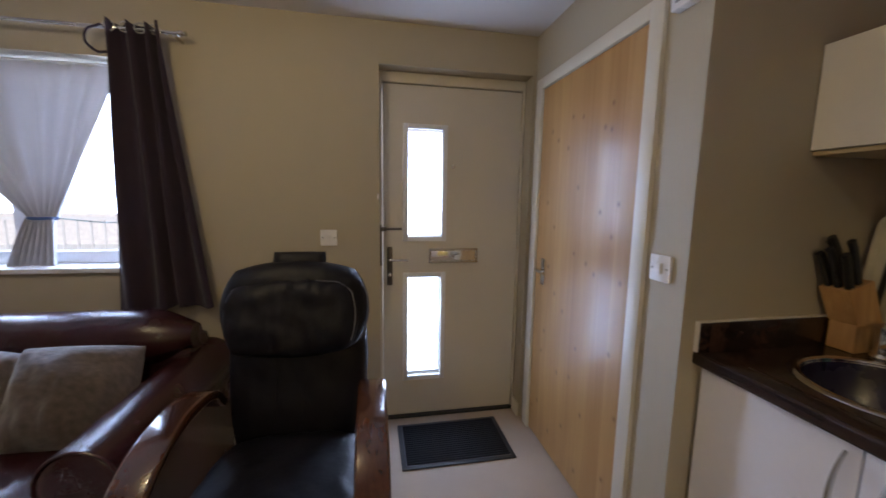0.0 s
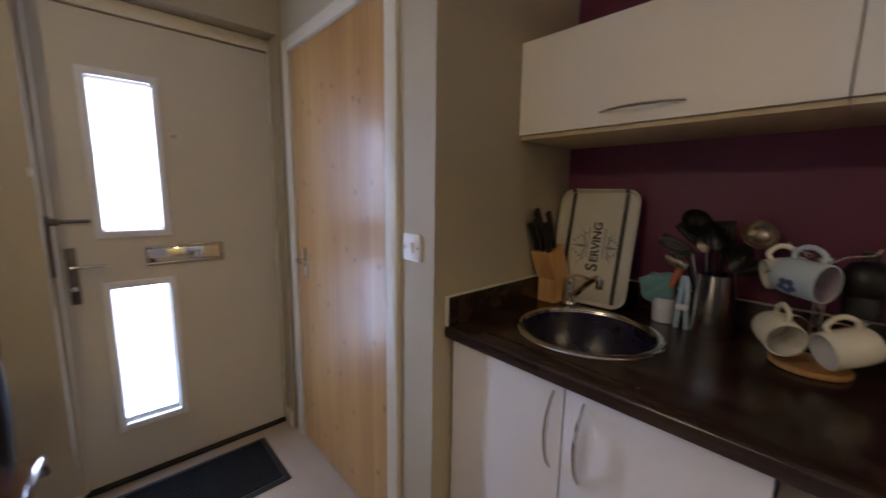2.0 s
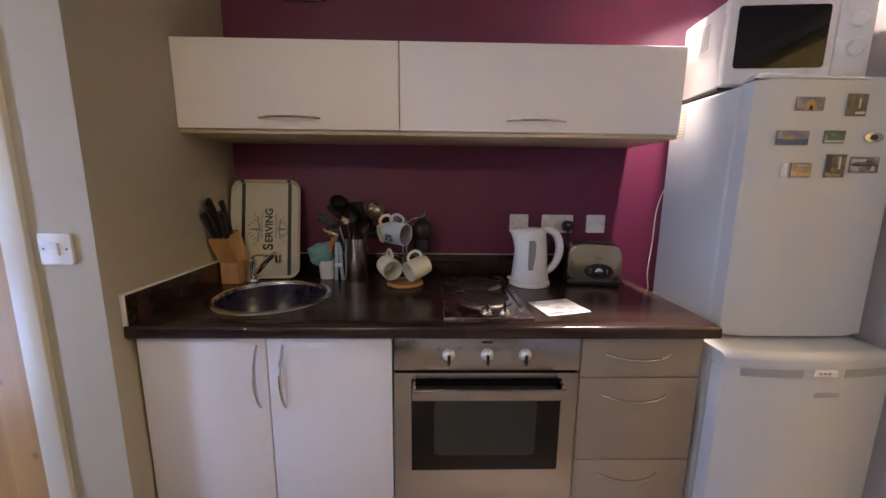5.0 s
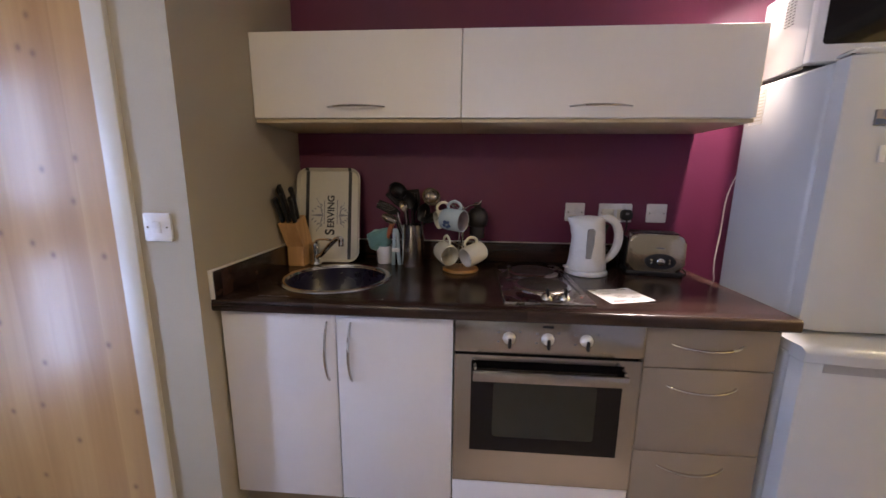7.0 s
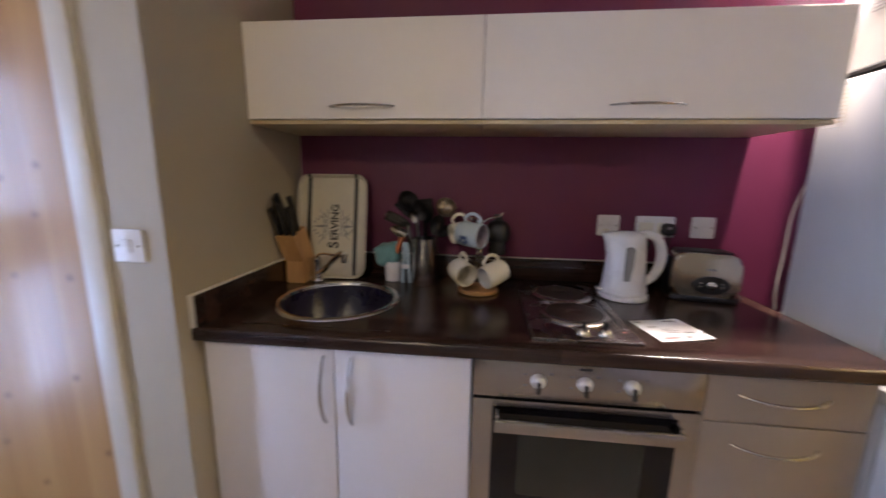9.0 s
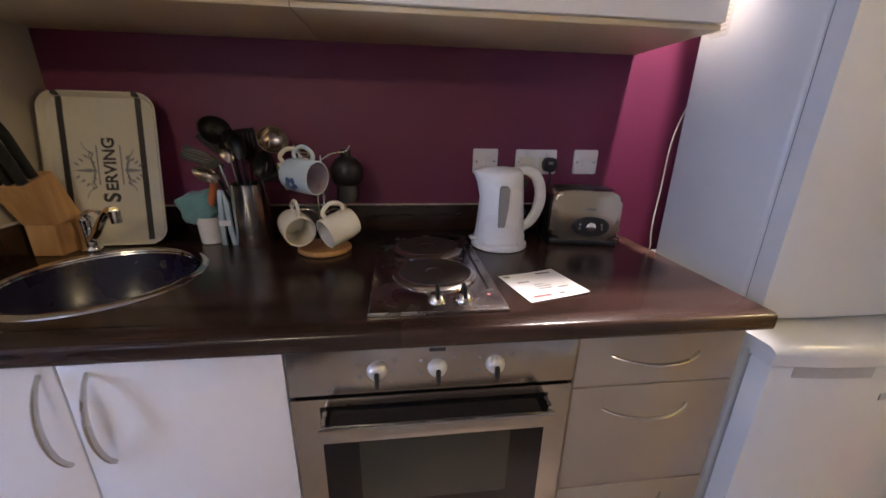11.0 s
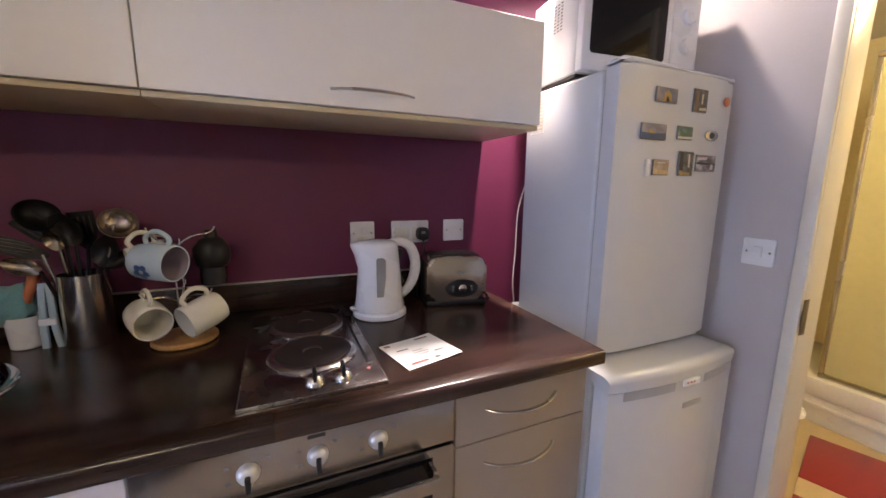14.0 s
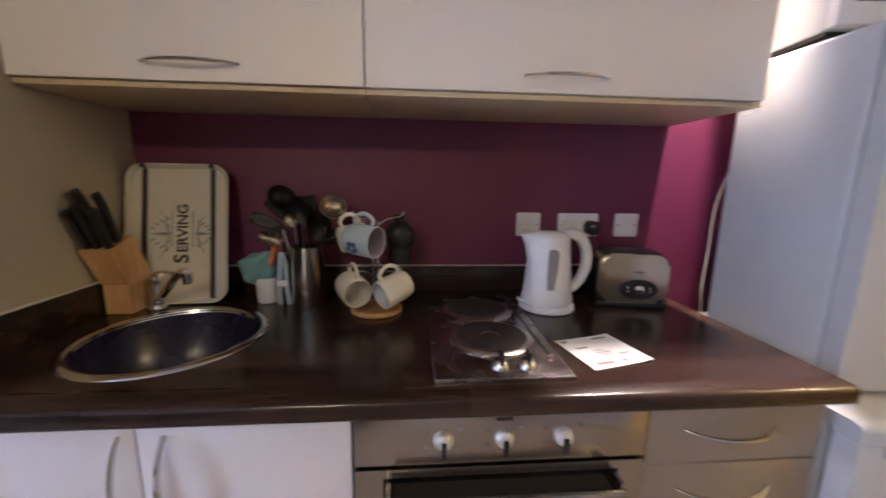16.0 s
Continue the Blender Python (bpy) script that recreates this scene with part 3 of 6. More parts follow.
# ---- front door ----
def front_door():
    y = 2.06
    d = thing("door_1", (-0.53, y, 0), "closed cream front door with two tall frosted panes", "door", kind="structure")
    fr = bmesh.new()
    box((RX0 + 0.001, y - 0.012, 0.012), (-0.947, y + 0.06, RZ - 0.001), 0.003, bm=fr)
    box((-0.113, y - 0.012, 0.012), (RX1 - 0.001, y + 0.06, RZ - 0.001), 0.003, bm=fr)
    box((-0.947, y - 0.012, 2.010), (-0.113, y + 0.06, RZ - 0.001), 0.003, bm=fr)
    part("door_frame", fr, GLOSSWHITE, d, "cream gloss door frame")
    leaf = bmesh.new()
    X0, X1, Z0, Z1 = -0.943, -0.117, 0.022, 2.004
    gx0, gx1, holes = -0.802, -0.594, [(0.272, 0.902), (1.143, 1.768)]
    for lo, hi in [((X0, Z0), (gx0, Z1)), ((gx1, Z0), (X1, Z1)), ((gx0, Z0), (gx1, holes[0][0])), ((gx0, holes[0][1]), (gx1, holes[1][0])), ((gx0, holes[1][1]), (gx1, Z1))]:
        box((lo[0], y, lo[1]), (hi[0], y + 0.045, hi[1]), 0, bm=leaf)
    part("leaf", leaf, DOORCREAM, d, smooth=0)
    for z0, z1 in holes:
        fm = bmesh.new()
        w = 0.026
        for lo, hi in [((gx0 - w, z0 - w), (gx0 + 0.004, z1 + w)), ((gx1 - 0.004, z0 - w), (gx1 + w, z1 + w)), ((gx0 + 0.004, z0 - w), (gx1 - 0.004, z0 + 0.004)), ((gx0 + 0.004, z1 - 0.004), (gx1 - 0.004, z1 + w))]:
            box((lo[0], y - 0.012, lo[1]), (hi[0], y + 0.004, hi[1]), 0.004, bm=fm)
        f = part("glazing_bead", fm, UPVC, d, "white moulded glazing bead")
        pane = part("pane", box((gx0, y + 0.018, z0), (gx1, y + 0.024, z1)), FROST, f, "frosted glass pane lit from outside", smooth=0)
        pane.visible_shadow = False
    lb = bmesh.new()
    for lo, hi in [((-0.672, 0.985), (-0.369, 0.998)), ((-0.672, 1.060), (-0.369, 1.073)), ((-0.672, 0.998), (-0.660, 1.060)), ((-0.381, 0.998), (-0.369, 1.060))]:
        box((lo[0], y - 0.012, lo[1]), (hi[0], y + 0.001, hi[1]), 0.003, bm=lb)
    letter = part("letterbox", lb, SATIN, d, "satin metal letterbox surround")
    part("flap", box((-0.659, y - 0.007, 0.999), (-0.382, y - 0.003, 1.059), 0.001), CHROME, letter, "mirror-bright letterbox flap")
    plate = part("handle_plate", box((-0.921, y - 0.009, 0.853), (-0.889, y - 0.001, 1.086), 0.004), AGED, d, "long aged metal lock plate")
    part("lever", tube(smooth_path([(-0.905, y - 0.009, 1.012), (-0.905, y - 0.045, 1.012), (-0.89, y - 0.052, 1.012), (-0.80, y - 0.052, 1.010)]), 0.008), CHROME, plate, "chrome lever handle")
    part("keyhole", moved(lathe([(0, 0), (0.011, 0), (0.011, 0.012), (0.006, 0.014), (0, 0.014)], 16), pose(-0.905, y - 0.009, 0.92, 90)), CHROME, plate)
    part("keep_plate", box((-0.962, y - 0.0165, 0.975), (-0.951, y - 0.0125, 1.215), 0.001), AGED, d, "dark metal keep on the frame")
    latch = part("night_latch", box((-0.957, y - 0.024, 1.178), (-0.925, y - 0.001, 1.205), 0.004), AGED, d, "aged metal surface bolt")
    part("bolt_arm", tube([(-0.93, y - 0.016, 1.192), (-0.836, y - 0.016, 1.192)], 0.007), AGED, latch)
    part("peephole", moved(lathe([(0, 0.004), (0.006, 0.006), (0.011, 0.004), (0.012, 0)], 16), pose(-0.532, y, 1.56, 90)), CHROME, d, "small brass-rimmed peephole")
    for z in (0.28, 0.98, 1.72):
        h = bmesh.new()
        box((-0.128, y - 0.016, z - 0.055), (-0.106, y - 0.013, z + 0.055), 0.001, bm=h)
        tube([(-0.117, y - 0.018, z - 0.055), (-0.117, y - 0.018, z + 0.055)], 0.006, bm=h)
        part("hinge", h, GLOSSWHITE, d, "painted hinge")
    part("draught_seal", box((-0.946, y + 0.012, 2.0045), (-0.114, y + 0.03, 2.0095)), BLACK, d, "dark gap seal")
    part("threshold", box((-0.96, y - 0.02, 0.001), (-0.11, y + 0.06, 0.018), 0.003), BLACK, d, "dark threshold strip")
    part("weather_panel", box((RX0, y + 0.061, 0), (-0.947, y + 0.1, RZ)), UPVC, d)
    solo("door_catch", slab([(-0.004, 0.0), (0.004, 0.004), (0.004, 0.028), (-0.002, 0.034), (-0.005, 0.02)], 0, 0.012, pose(-0.972, YN - 0.001, 1.36, 90)), WHITEPLASTIC, "small white sensor on the door reveal", "sensor")


front_door()


# ---- pine closet door ----
def closet_door():
    d = thing("door_2", (XD, 1.43, 0), "closed knotty pine closet door in a cream architrave", "door", kind="structure")
    fr = bmesh.new()
    box((XD - 0.016, 0.970, 0), (XD + 0.10, 1.036, 2.025), 0.004, bm=fr)
    box((XD - 0.016, 1.834, 0), (XD + 0.10, 1.902, 2.025), 0.004, bm=fr)
    box((XD - 0.0155, 1.036, 1.968), (XD + 0.0995, 1.834, 2.025), 0.004, bm=fr)
    part("architrave", fr, GLOSSWHITE, d, "cream gloss architrave")
    part("leaf", box((XD - 0.004, 1.039, 0.012), (XD + 0.036, 1.831, 1.964), 0.002), PINE, d, smooth=0)
    plate = part("handle_plate", box((XD - 0.012, 1.715, 0.91), (XD - 0.004, 1.755, 1.055), 0.003), CHROME, d, "worn chrome handle plate")
    part("lever", tube(smooth_path([(XD - 0.01, 1.735, 0.995), (XD - 0.045, 1.735, 0.995), (XD - 0.052, 1.72, 0.995), (XD - 0.052, 1.64, 0.99)]), 0.008), CHROME, plate)


closet_door()


# ---- window, blind outside ----
def window():
    w = thing("window_1", (-2.64, YN + 0.14, WZ0), "white framed window with bright daylight behind it", "window", kind="structure")
    y0, y1 = YN + 0.12, YN + 0.18
    fr = bmesh.new()
    for lo, hi in [((WX0, WZ0 + 0.03), (WX0 + 0.06, WZ1)), ((WX1 - 0.06, WZ0 + 0.03), (WX1, WZ1)), ((WX0 + 0.06, WZ0 + 0.03), (WX1 - 0.06, WZ0 + 0.09)), ((WX0 + 0.06, WZ1 - 0.06), (WX1 - 0.06, WZ1)), ((-2.75, WZ0 + 0.09), (-2.68, WZ1 - 0.06))]:
        box((lo[0], y0, lo[1]), (hi[0], y1, hi[1]), 0.006, bm=fr)
    part("window_frame", fr, UPVC, w)
    for x0, x1 in ((WX0 + 0.06, -2.75), (-2.68, WX1 - 0.06)):
        p = part("pane", box((x0, y0 + 0.02, WZ0 + 0.09), (x1, y0 + 0.026, WZ1 - 0.06)), CLEAR, w, smooth=0)
        p.visible_shadow = False
    part("window_sill", box((WX0 + 0.001, YN - 0.03, WZ0 - 0.0), (WX1 - 0.001, y0 + 0.03, WZ0 + 0.026), 0.006), UPVC, w, "white window board")


window()
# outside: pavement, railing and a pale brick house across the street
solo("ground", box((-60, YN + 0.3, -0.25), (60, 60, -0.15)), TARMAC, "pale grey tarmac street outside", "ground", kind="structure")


def outside():
    f = thing("railing", (-4.5, 6.0, -0.15), "steel railing across the street, daylight glare put into its colour", "railing")
    part("rail", box((-9, 5.98, 1.0), (1, 6.02, 1.04)), RAILGLARE, f)
    part("lower_rail", box((-9, 5.98, 0.05), (1, 6.02, 0.09)), RAILGLARE, f)
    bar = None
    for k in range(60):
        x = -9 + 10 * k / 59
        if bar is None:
            bar = part("bar", box((-0.01, -0.01, 0.0), (0.01, 0.01, 1.18)), RAILGLARE, f, local=True)
            bar.location = (x + 4.5, 0, 0)
        else:
            o = bar.copy()
            scene.collection.objects.link(o)
            o.location = (x + 4.5, 0, 0)
    h = thing("house", (-5, 14, -0.15), "far pale brick house across the street", "house")
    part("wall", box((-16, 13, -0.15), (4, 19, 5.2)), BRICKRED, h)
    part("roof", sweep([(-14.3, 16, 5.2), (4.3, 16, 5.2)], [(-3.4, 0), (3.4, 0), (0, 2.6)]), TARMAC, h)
    for x in (-11, -7.5, -4, -0.5):
        wd = part("window", box((x - 0.6, 12.95, 1.0), (x + 0.6, 13.02, 2.2)), UPVC, h)
        part("pane", box((x - 0.52, 12.93, 1.08), (x + 0.52, 12.949, 2.12)), HOUSEPANE, wd)


outside()


# ---- kitchen units ----
def bow_handle(parent, a, b, out, r=0.0065):
    """A bowed bar handle from a to b that stands out by the vector out."""
    a, b, out = Vector(a), Vector(b), Vector(out)
    d = (b - a)
    up = Vector((0, 0, 1)) if abs(d.normalized().z) < 0.5 else Vector((0, 1, 0))
    pts = [a + d * (k / 16) + out * (1 - (2 * k / 16 - 1) ** 2) ** 0.8 for k in range(17)]
    bm = sweep(pts, ring(r, 8, 0.7), up=up, scale=lambda s: 0.75 + 0.35 * math.sin(math.pi * s))
    return part("handle", bm, SATIN, parent, "bowed satin metal handle")


def sink_unit():
    u = thing("base_cabinet", (0.3, 0.395, 0), "white double-door sink cabinet with bowed handles", "cabinet", "kitchen base units")
    b = bmesh.new()
    box((0.02, 0.004, 0.152), (0.66, 0.022, 0.866), 0, bm=b)
    box((0.02, 0.774, 0.152), (0.66, 0.794, 0.866), 0, bm=b)
    box((0.02, 0.022, 0.152), (0.66, 0.774, 0.17), 0, bm=b)
    box((0.64, 0.022, 0.17), (0.66, 0.774, 0.866), 0, bm=b)
    part("body", b, CABWHITE, u, smooth=0)
    for y0, y1, hy in ((0.398, 0.792, 0.424), (0.003, 0.394, 0.345)):
        d = part("door", box((0.0, y0, 0.158), (0.018, y1, 0.866), 0.0025), CABWHITE, u)
        bow_handle(d, (-0.001, hy, 0.626), (-0.001, hy, 0.838), (-0.034, 0, 0))
    solo("plinth", box((0.055, -0.998, 0.0), (0.07, 0.797, 0.150), 0.001), DRAWERBEIGE, "taupe kick board under the units", "plinth", kind="structure")


def drawer_unit():
    u = thing("drawer_cabinet", (0.3, -0.8, 0), "taupe three-drawer kitchen unit with bowed handles", "cabinet", "kitchen base units")
    part("body", box((0.02, -0.996, 0.152), (0.66, -0.604, 0.866)), DRAWERBEIGE, u, smooth=0)
    for z0, z1, hz in ((0.728, 0.866, 0.806), (0.428, 0.724, 0.664), (0.140, 0.424, 0.376)):
        d = part("drawer_front", box((0.0, -0.997, z0), (0.018, -0.603, z1), 0.0025), DRAWERBEIGE, u)
        bow_handle(d, (-0.001, -0.682, hz + 0.002), (-0.001, -0.892, hz + 0.002), (-0.034, 0, -0.006), 0.005)


def wall_unit(y0, y1, h0, h1, label):
    u = thing("wall_cabinet", (0.49, (y0 + y1) / 2, 1.515), label, "cabinet", "kitchen wall units")
    part("body", box((0.332, y0 + 0.001, 1.529), (0.679, y1 - 0.001, 1.832)), CABCREAM, u, smooth=0)
    part("pelmet", box((0.322, y0 + 0.001, 1.515), (0.679, y1 - 0.001, 1.528), 0.001), CABEDGE, u, "beech-coloured base board")
    d = part("door", box((0.310, y0 + 0.0015, 1.530), (0.329, y1 - 0.0015, 1.835), 0.002), CABCREAM, u, "cream lift-up door", smooth=0)
    bow_handle(d, (0.309, h0, 1.570), (0.309, h1, 1.570), (-0.03, 0, 0.0), 0.006)


sink_unit()
drawer_unit()
wall_unit(0.0, 0.799, 0.506, 0.288, "cream wall cabinet with a lift-up door, shorter one")
wall_unit(-1.037, 0.0, -0.392, -0.61, "cream wall cabinet with a lift-up door, longer one")

SX, SY, SR = 0.288, 0.492, 0.208   # sink


def worktop():
    t = thing("worktop", (0.32, -0.1, 0.87), "dark woodgrain laminate worktop with upstands", "worktop")
    z0, z1 = 0.870, 0.910
    bm = bmesh.new()
    # rounded front edge along the whole run
    prof = [(0.03, z0), (-0.025, z0), (-0.029, z0 + 0.003), (-0.031, z0 + 0.009), (-0.031, z1 - 0.010), (-0.029, z1 - 0.0035), (-0.023, z1 - 0.0003), (0.03, z1)]
    ends = []
    for y in (-1.026, 0.799):
        ends.append([bm.verts.new((x, y, z)) for x, z in prof])
    n = len(prof)
    for k in range(n - 1):
        bm.faces.new((ends[0][k], ends[0][k + 1], ends[1][k + 1], ends[1][k]))
    for e in ends:
        bm.faces.new(e)
    a = 0.255
    for lo, hi in [((0.03, -1.026), (0.679, SY - a)), ((0.03, SY + a), (0.679, 0.799)), ((SX + a, SY - a), (0.679, SY + a))]:
        box((lo[0], lo[1], z0), (hi[0], hi[1], z1), 0, bm=bm)
    m = 72
    inner, outer = [], []
    for k in range(m):
        c, s = math.cos(2 * math.pi * k / m), math.sin(2 * math.pi * k / m)
        q = a / max(abs(c), abs(s))
        inner.append([bm.verts.new((SX + (SR - 0.012) * c, SY + (SR - 0.012) * s, z)) for z in (z0, z1)])
        outer.append(bm.verts.new((max(0.03, SX + q * c), SY + q * s, z1)))
    for k in range(m):
        j = (k + 1) % m
        bm.faces.new((outer[k], outer[j], inner[j][1], inner[k][1]))
        bm.faces.new((inner[k][1], inner[j][1], inner[j][0], inner[k][0]))
    part("top", bm, WORKTOP, t, smooth=50)
    part("upstand", box((0.661, -1.02, 0.9105), (0.679, 0.780, 1.004), 0.002), WORKTOP, t)
    part("side_upstand", box((-0.028, 0.781, 0.9105), (0.679, 0.799, 1.004), 0.002), WORKTOP, t)
    part("sealant", box((0.664, -1.02, 1.0045), (0.679, 0.779, 1.008), 0.001), SILICONE, t, "pale sealant line")
    part("side_sealant", box((-0.032, 0.784, 1.0045), (0.679, 0.799, 1.008), 0.001), SILICONE, t, "pale sealant line")
    part("end_cap", box((-0.033, 0.784, 0.912), (-0.0285, 0.799, 1.008), 0.001), SILICONE, t, "pale end strip")


worktop()


def oven():
    o = thing("oven", (0.3, -0.3, 0.27), "built-in stainless steel electric oven with black glass door", "oven")
    part("cavity_body", box((0.02, -0.596, 0.272), (0.58, -0.004, 0.866)), BLACK, o, smooth=0)
    p = part("control_panel", box((-0.004, -0.598, 0.754), (0.02, -0.002, 0.867), 0.002), STEEL, o, "brushed steel control panel")
    for y in (-0.177, -0.299, -0.420):
        k = part("knob", moved(lathe([(0, 0.018), (0.010, 0.0172), (0.016, 0.013), (0.0195, 0.006), (0.0205, 0.0)], 28), pose(-0.004, y, 0.808, 0, -90)), KNOBSILVER, p, "pale silver domed knob")
        part("pointer", box((-0.030, y - 0.005, 0.782), (-0.016, y + 0.005, 0.814), 0.003), BLACK, k, "black grip")
    part("badge", box((-0.0052, -0.315, 0.846), (-0.0042, -0.282, 0.853)), INK, p)
    for y in (-0.177, -0.299, -0.420):
        for dy, dz in ((0.034, 0.018), (0.034, -0.014), (-0.034, 0.022)):
            part("marking", box((-0.0052, y + dy - 0.004, 0.808 + dz - 0.003), (-0.0042, y + dy + 0.004, 0.808 + dz + 0.003)), GREYINK, p)
    d = frame_ring((-0.598, 0.272, -0.002, 0.745), (-0.545, 0.395, -0.058, 0.726), -0.004, 0.018)
    door = part("door", d, STEEL, o, "brushed steel oven door frame", smooth=0)
    part("door_glass", box((-0.0025, -0.545, 0.395), (0.012, -0.058, 0.726)), BLACKGLASS, door, "black outer glass", smooth=0)
    part("inner_window", slab(rounded(0.335, 0.20, 0.012), 0, 0.0006, pose(-0.0026, -0.30, 0.549, 90, 0, -90)), OVENGLASS, door, "smoky see-through oven window")
    h = bmesh.new()
    box((-0.052, -0.545, 0.676), (-0.040, -0.062, 0.712), 0.004, bm=h)
    for y in (-0.540, -0.074):
        box((-0.042, y - 0.001, 0.684), (-0.003, y + 0.009, 0.722), 0.003, bm=h)
    part("handle", h, STEEL, door, "flat steel towel-bar handle")
    solo("filler_panel", box((0.0, -0.598, 0.140), (0.018, -0.002, 0.266), 0.002), CABWHITE, "white filler panel below the oven", "panel", kind="structure")


oven()


def hob():
    h = thing("hob", (0.3, -0.307, 0.91), "two-plate brushed steel electric hob set in the worktop", "hob")
    part("plate_body", slab(rounded(0.545, 0.292, 0.006), 0.9102, 0.9175, pose(0.303, -0.307, 0), bevel=0.002), HOBSTEEL, h)
    edge = bmesh.new()
    box((0.0285, -0.4535, 0.9103), (0.0310, -0.1605, 0.9182), 0.0006, bm=edge)
    box((0.0312, -0.1635, 0.9103), (0.5750, -0.1610, 0.9182), 0.0006, bm=edge)
    box((0.0312, -0.4530, 0.9103), (0.5750, -0.4505, 0.9182), 0.0006, bm=edge)
    part("edge_strip", edge, SATIN, h, "bright folded steel edge")
    for x, r in ((0.432, 0.092), (0.222, 0.092)):
        rm = part("ring", lathe([(r - 0.008, 0.9176), (r + 0.013, 0.9176), (r + 0.014, 0.922), (r + 0.006, 0.927), (r - 0.002, 0.928), (r - 0.008, 0.925)], 48, m=pose(x, -0.313, 0)), SATIN, h, "bright steel ring")
        part("plate", lathe([(0, 0.9265), (0.02, 0.9268), (0.022, 0.929), (r - 0.012, 0.9305), (r - 0.004, 0.929), (r - 0.003, 0.918)], 48, m=pose(x, -0.313, 0)), IRON, rm, "dark cast-iron hotplate")
    for y in (-0.305, -0.364):
        k = part("knob", lathe([(0.022, 0.9176), (0.021, 0.922), (0.015, 0.934), (0.012, 0.936), (0, 0.936)], 24, m=pose(0.076, y, 0)), SATIN, h, "silver hob knob")
        part("grip", box((0.058, y - 0.004, 0.925), (0.086, y + 0.004, 0.956), 0.003), BLACK, k, "black grip")
    part("groove", box((0.13, -0.433, 0.9177), (0.50, -0.427, 0.9181)), BLACK, h, "dark expansion groove")
    part("lamp_lens", lathe([(0.005, 0.9176), (0.004, 0.919), (0, 0.919)], 12, m=pose(0.10, -0.425, 0)), REDINK, h, "small pilot light")


hob()


def sink():
    s = thing("sink", (SX, SY, 0.75), "round dark sink bowl with a chrome rim", "sink")
    R = SR
    part("rim", lathe([(R - 0.016, 0.905), (R - 0.012, 0.9135), (R - 0.004, 0.9165), (R + 0.004, 0.9165), (R + 0.012, 0.9130), (R + 0.014, 0.9104)], 72, m=pose(SX, SY, 0)), CHROME, s, "polished steel rim")
    part("bowl", lathe([(R - 0.014, 0.911), (R - 0.018, 0.89), (R - 0.03, 0.80), (R - 0.06, 0.763), (0.05, 0.756), (0.03, 0.752), (0, 0.752)], 72, m=pose(SX, SY, 0)), SINKDARK, s, "dark enamelled bowl")
    part("waste", lathe([(0.036, 0.7575), (0.034, 0.760), (0.026, 0.759), (0.022, 0.755), (0, 0.755)], 28, m=pose(SX, SY, 0)), CHROME, s)
    part("overflow", moved(lathe([(0.014, 0), (0.012, 0.003), (0, 0.003)], 20), pose(SX + 0.187, SY - 0.03, 0.872, 0, -82, 0)), CHROME, s)


sink()


def tap():
    x, y = 0.515, 0.672
    t = thing("tap", (x, y, 0.91), "chrome single-lever mixer tap beside the sink", "tap")
    part("body", lathe([(0.027, 0.9105), (0.026, 0.916), (0.020, 0.922), (0.019, 0.985), (0.021, 0.990), (0.020, 1.004), (0.012, 1.012), (0, 1.013)], 28, m=pose(x, y, 0)), CHROME, t)
    sp = part("spout", sweep(smooth_path([(x - 0.012, y - 0.012, 0.945), (x - 0.035, y - 0.045, 0.965), (x - 0.075, y - 0.10, 1.015), (x - 0.100, y - 0.14, 1.046), (x - 0.118, y - 0.165, 1.050)]), ring(0.0115, 10)), CHROME, t)
    part("aerator", lathe([(0.012, 1.018), (0.013, 1.050), (0, 1.052)], 18, m=pose(x - 0.118, y - 0.165, 0)), CHROME, sp)
    part("lever", sweep(smooth_path([(x, y, 1.013), (x - 0.02, y - 0.03, 1.028), (x - 0.055, y - 0.075, 1.036), (x - 0.075, y - 0.10, 1.036)]), ring(0.009, 8, 0.6)), CHROME, t)


tap()


# ---- fridge, freezer and microwave ----
def body_shell(x0, x1, y0, y1, z0, z1, r=0.012):
    return box((x0, y0, z0), (x1, y1, z1), r, 3)


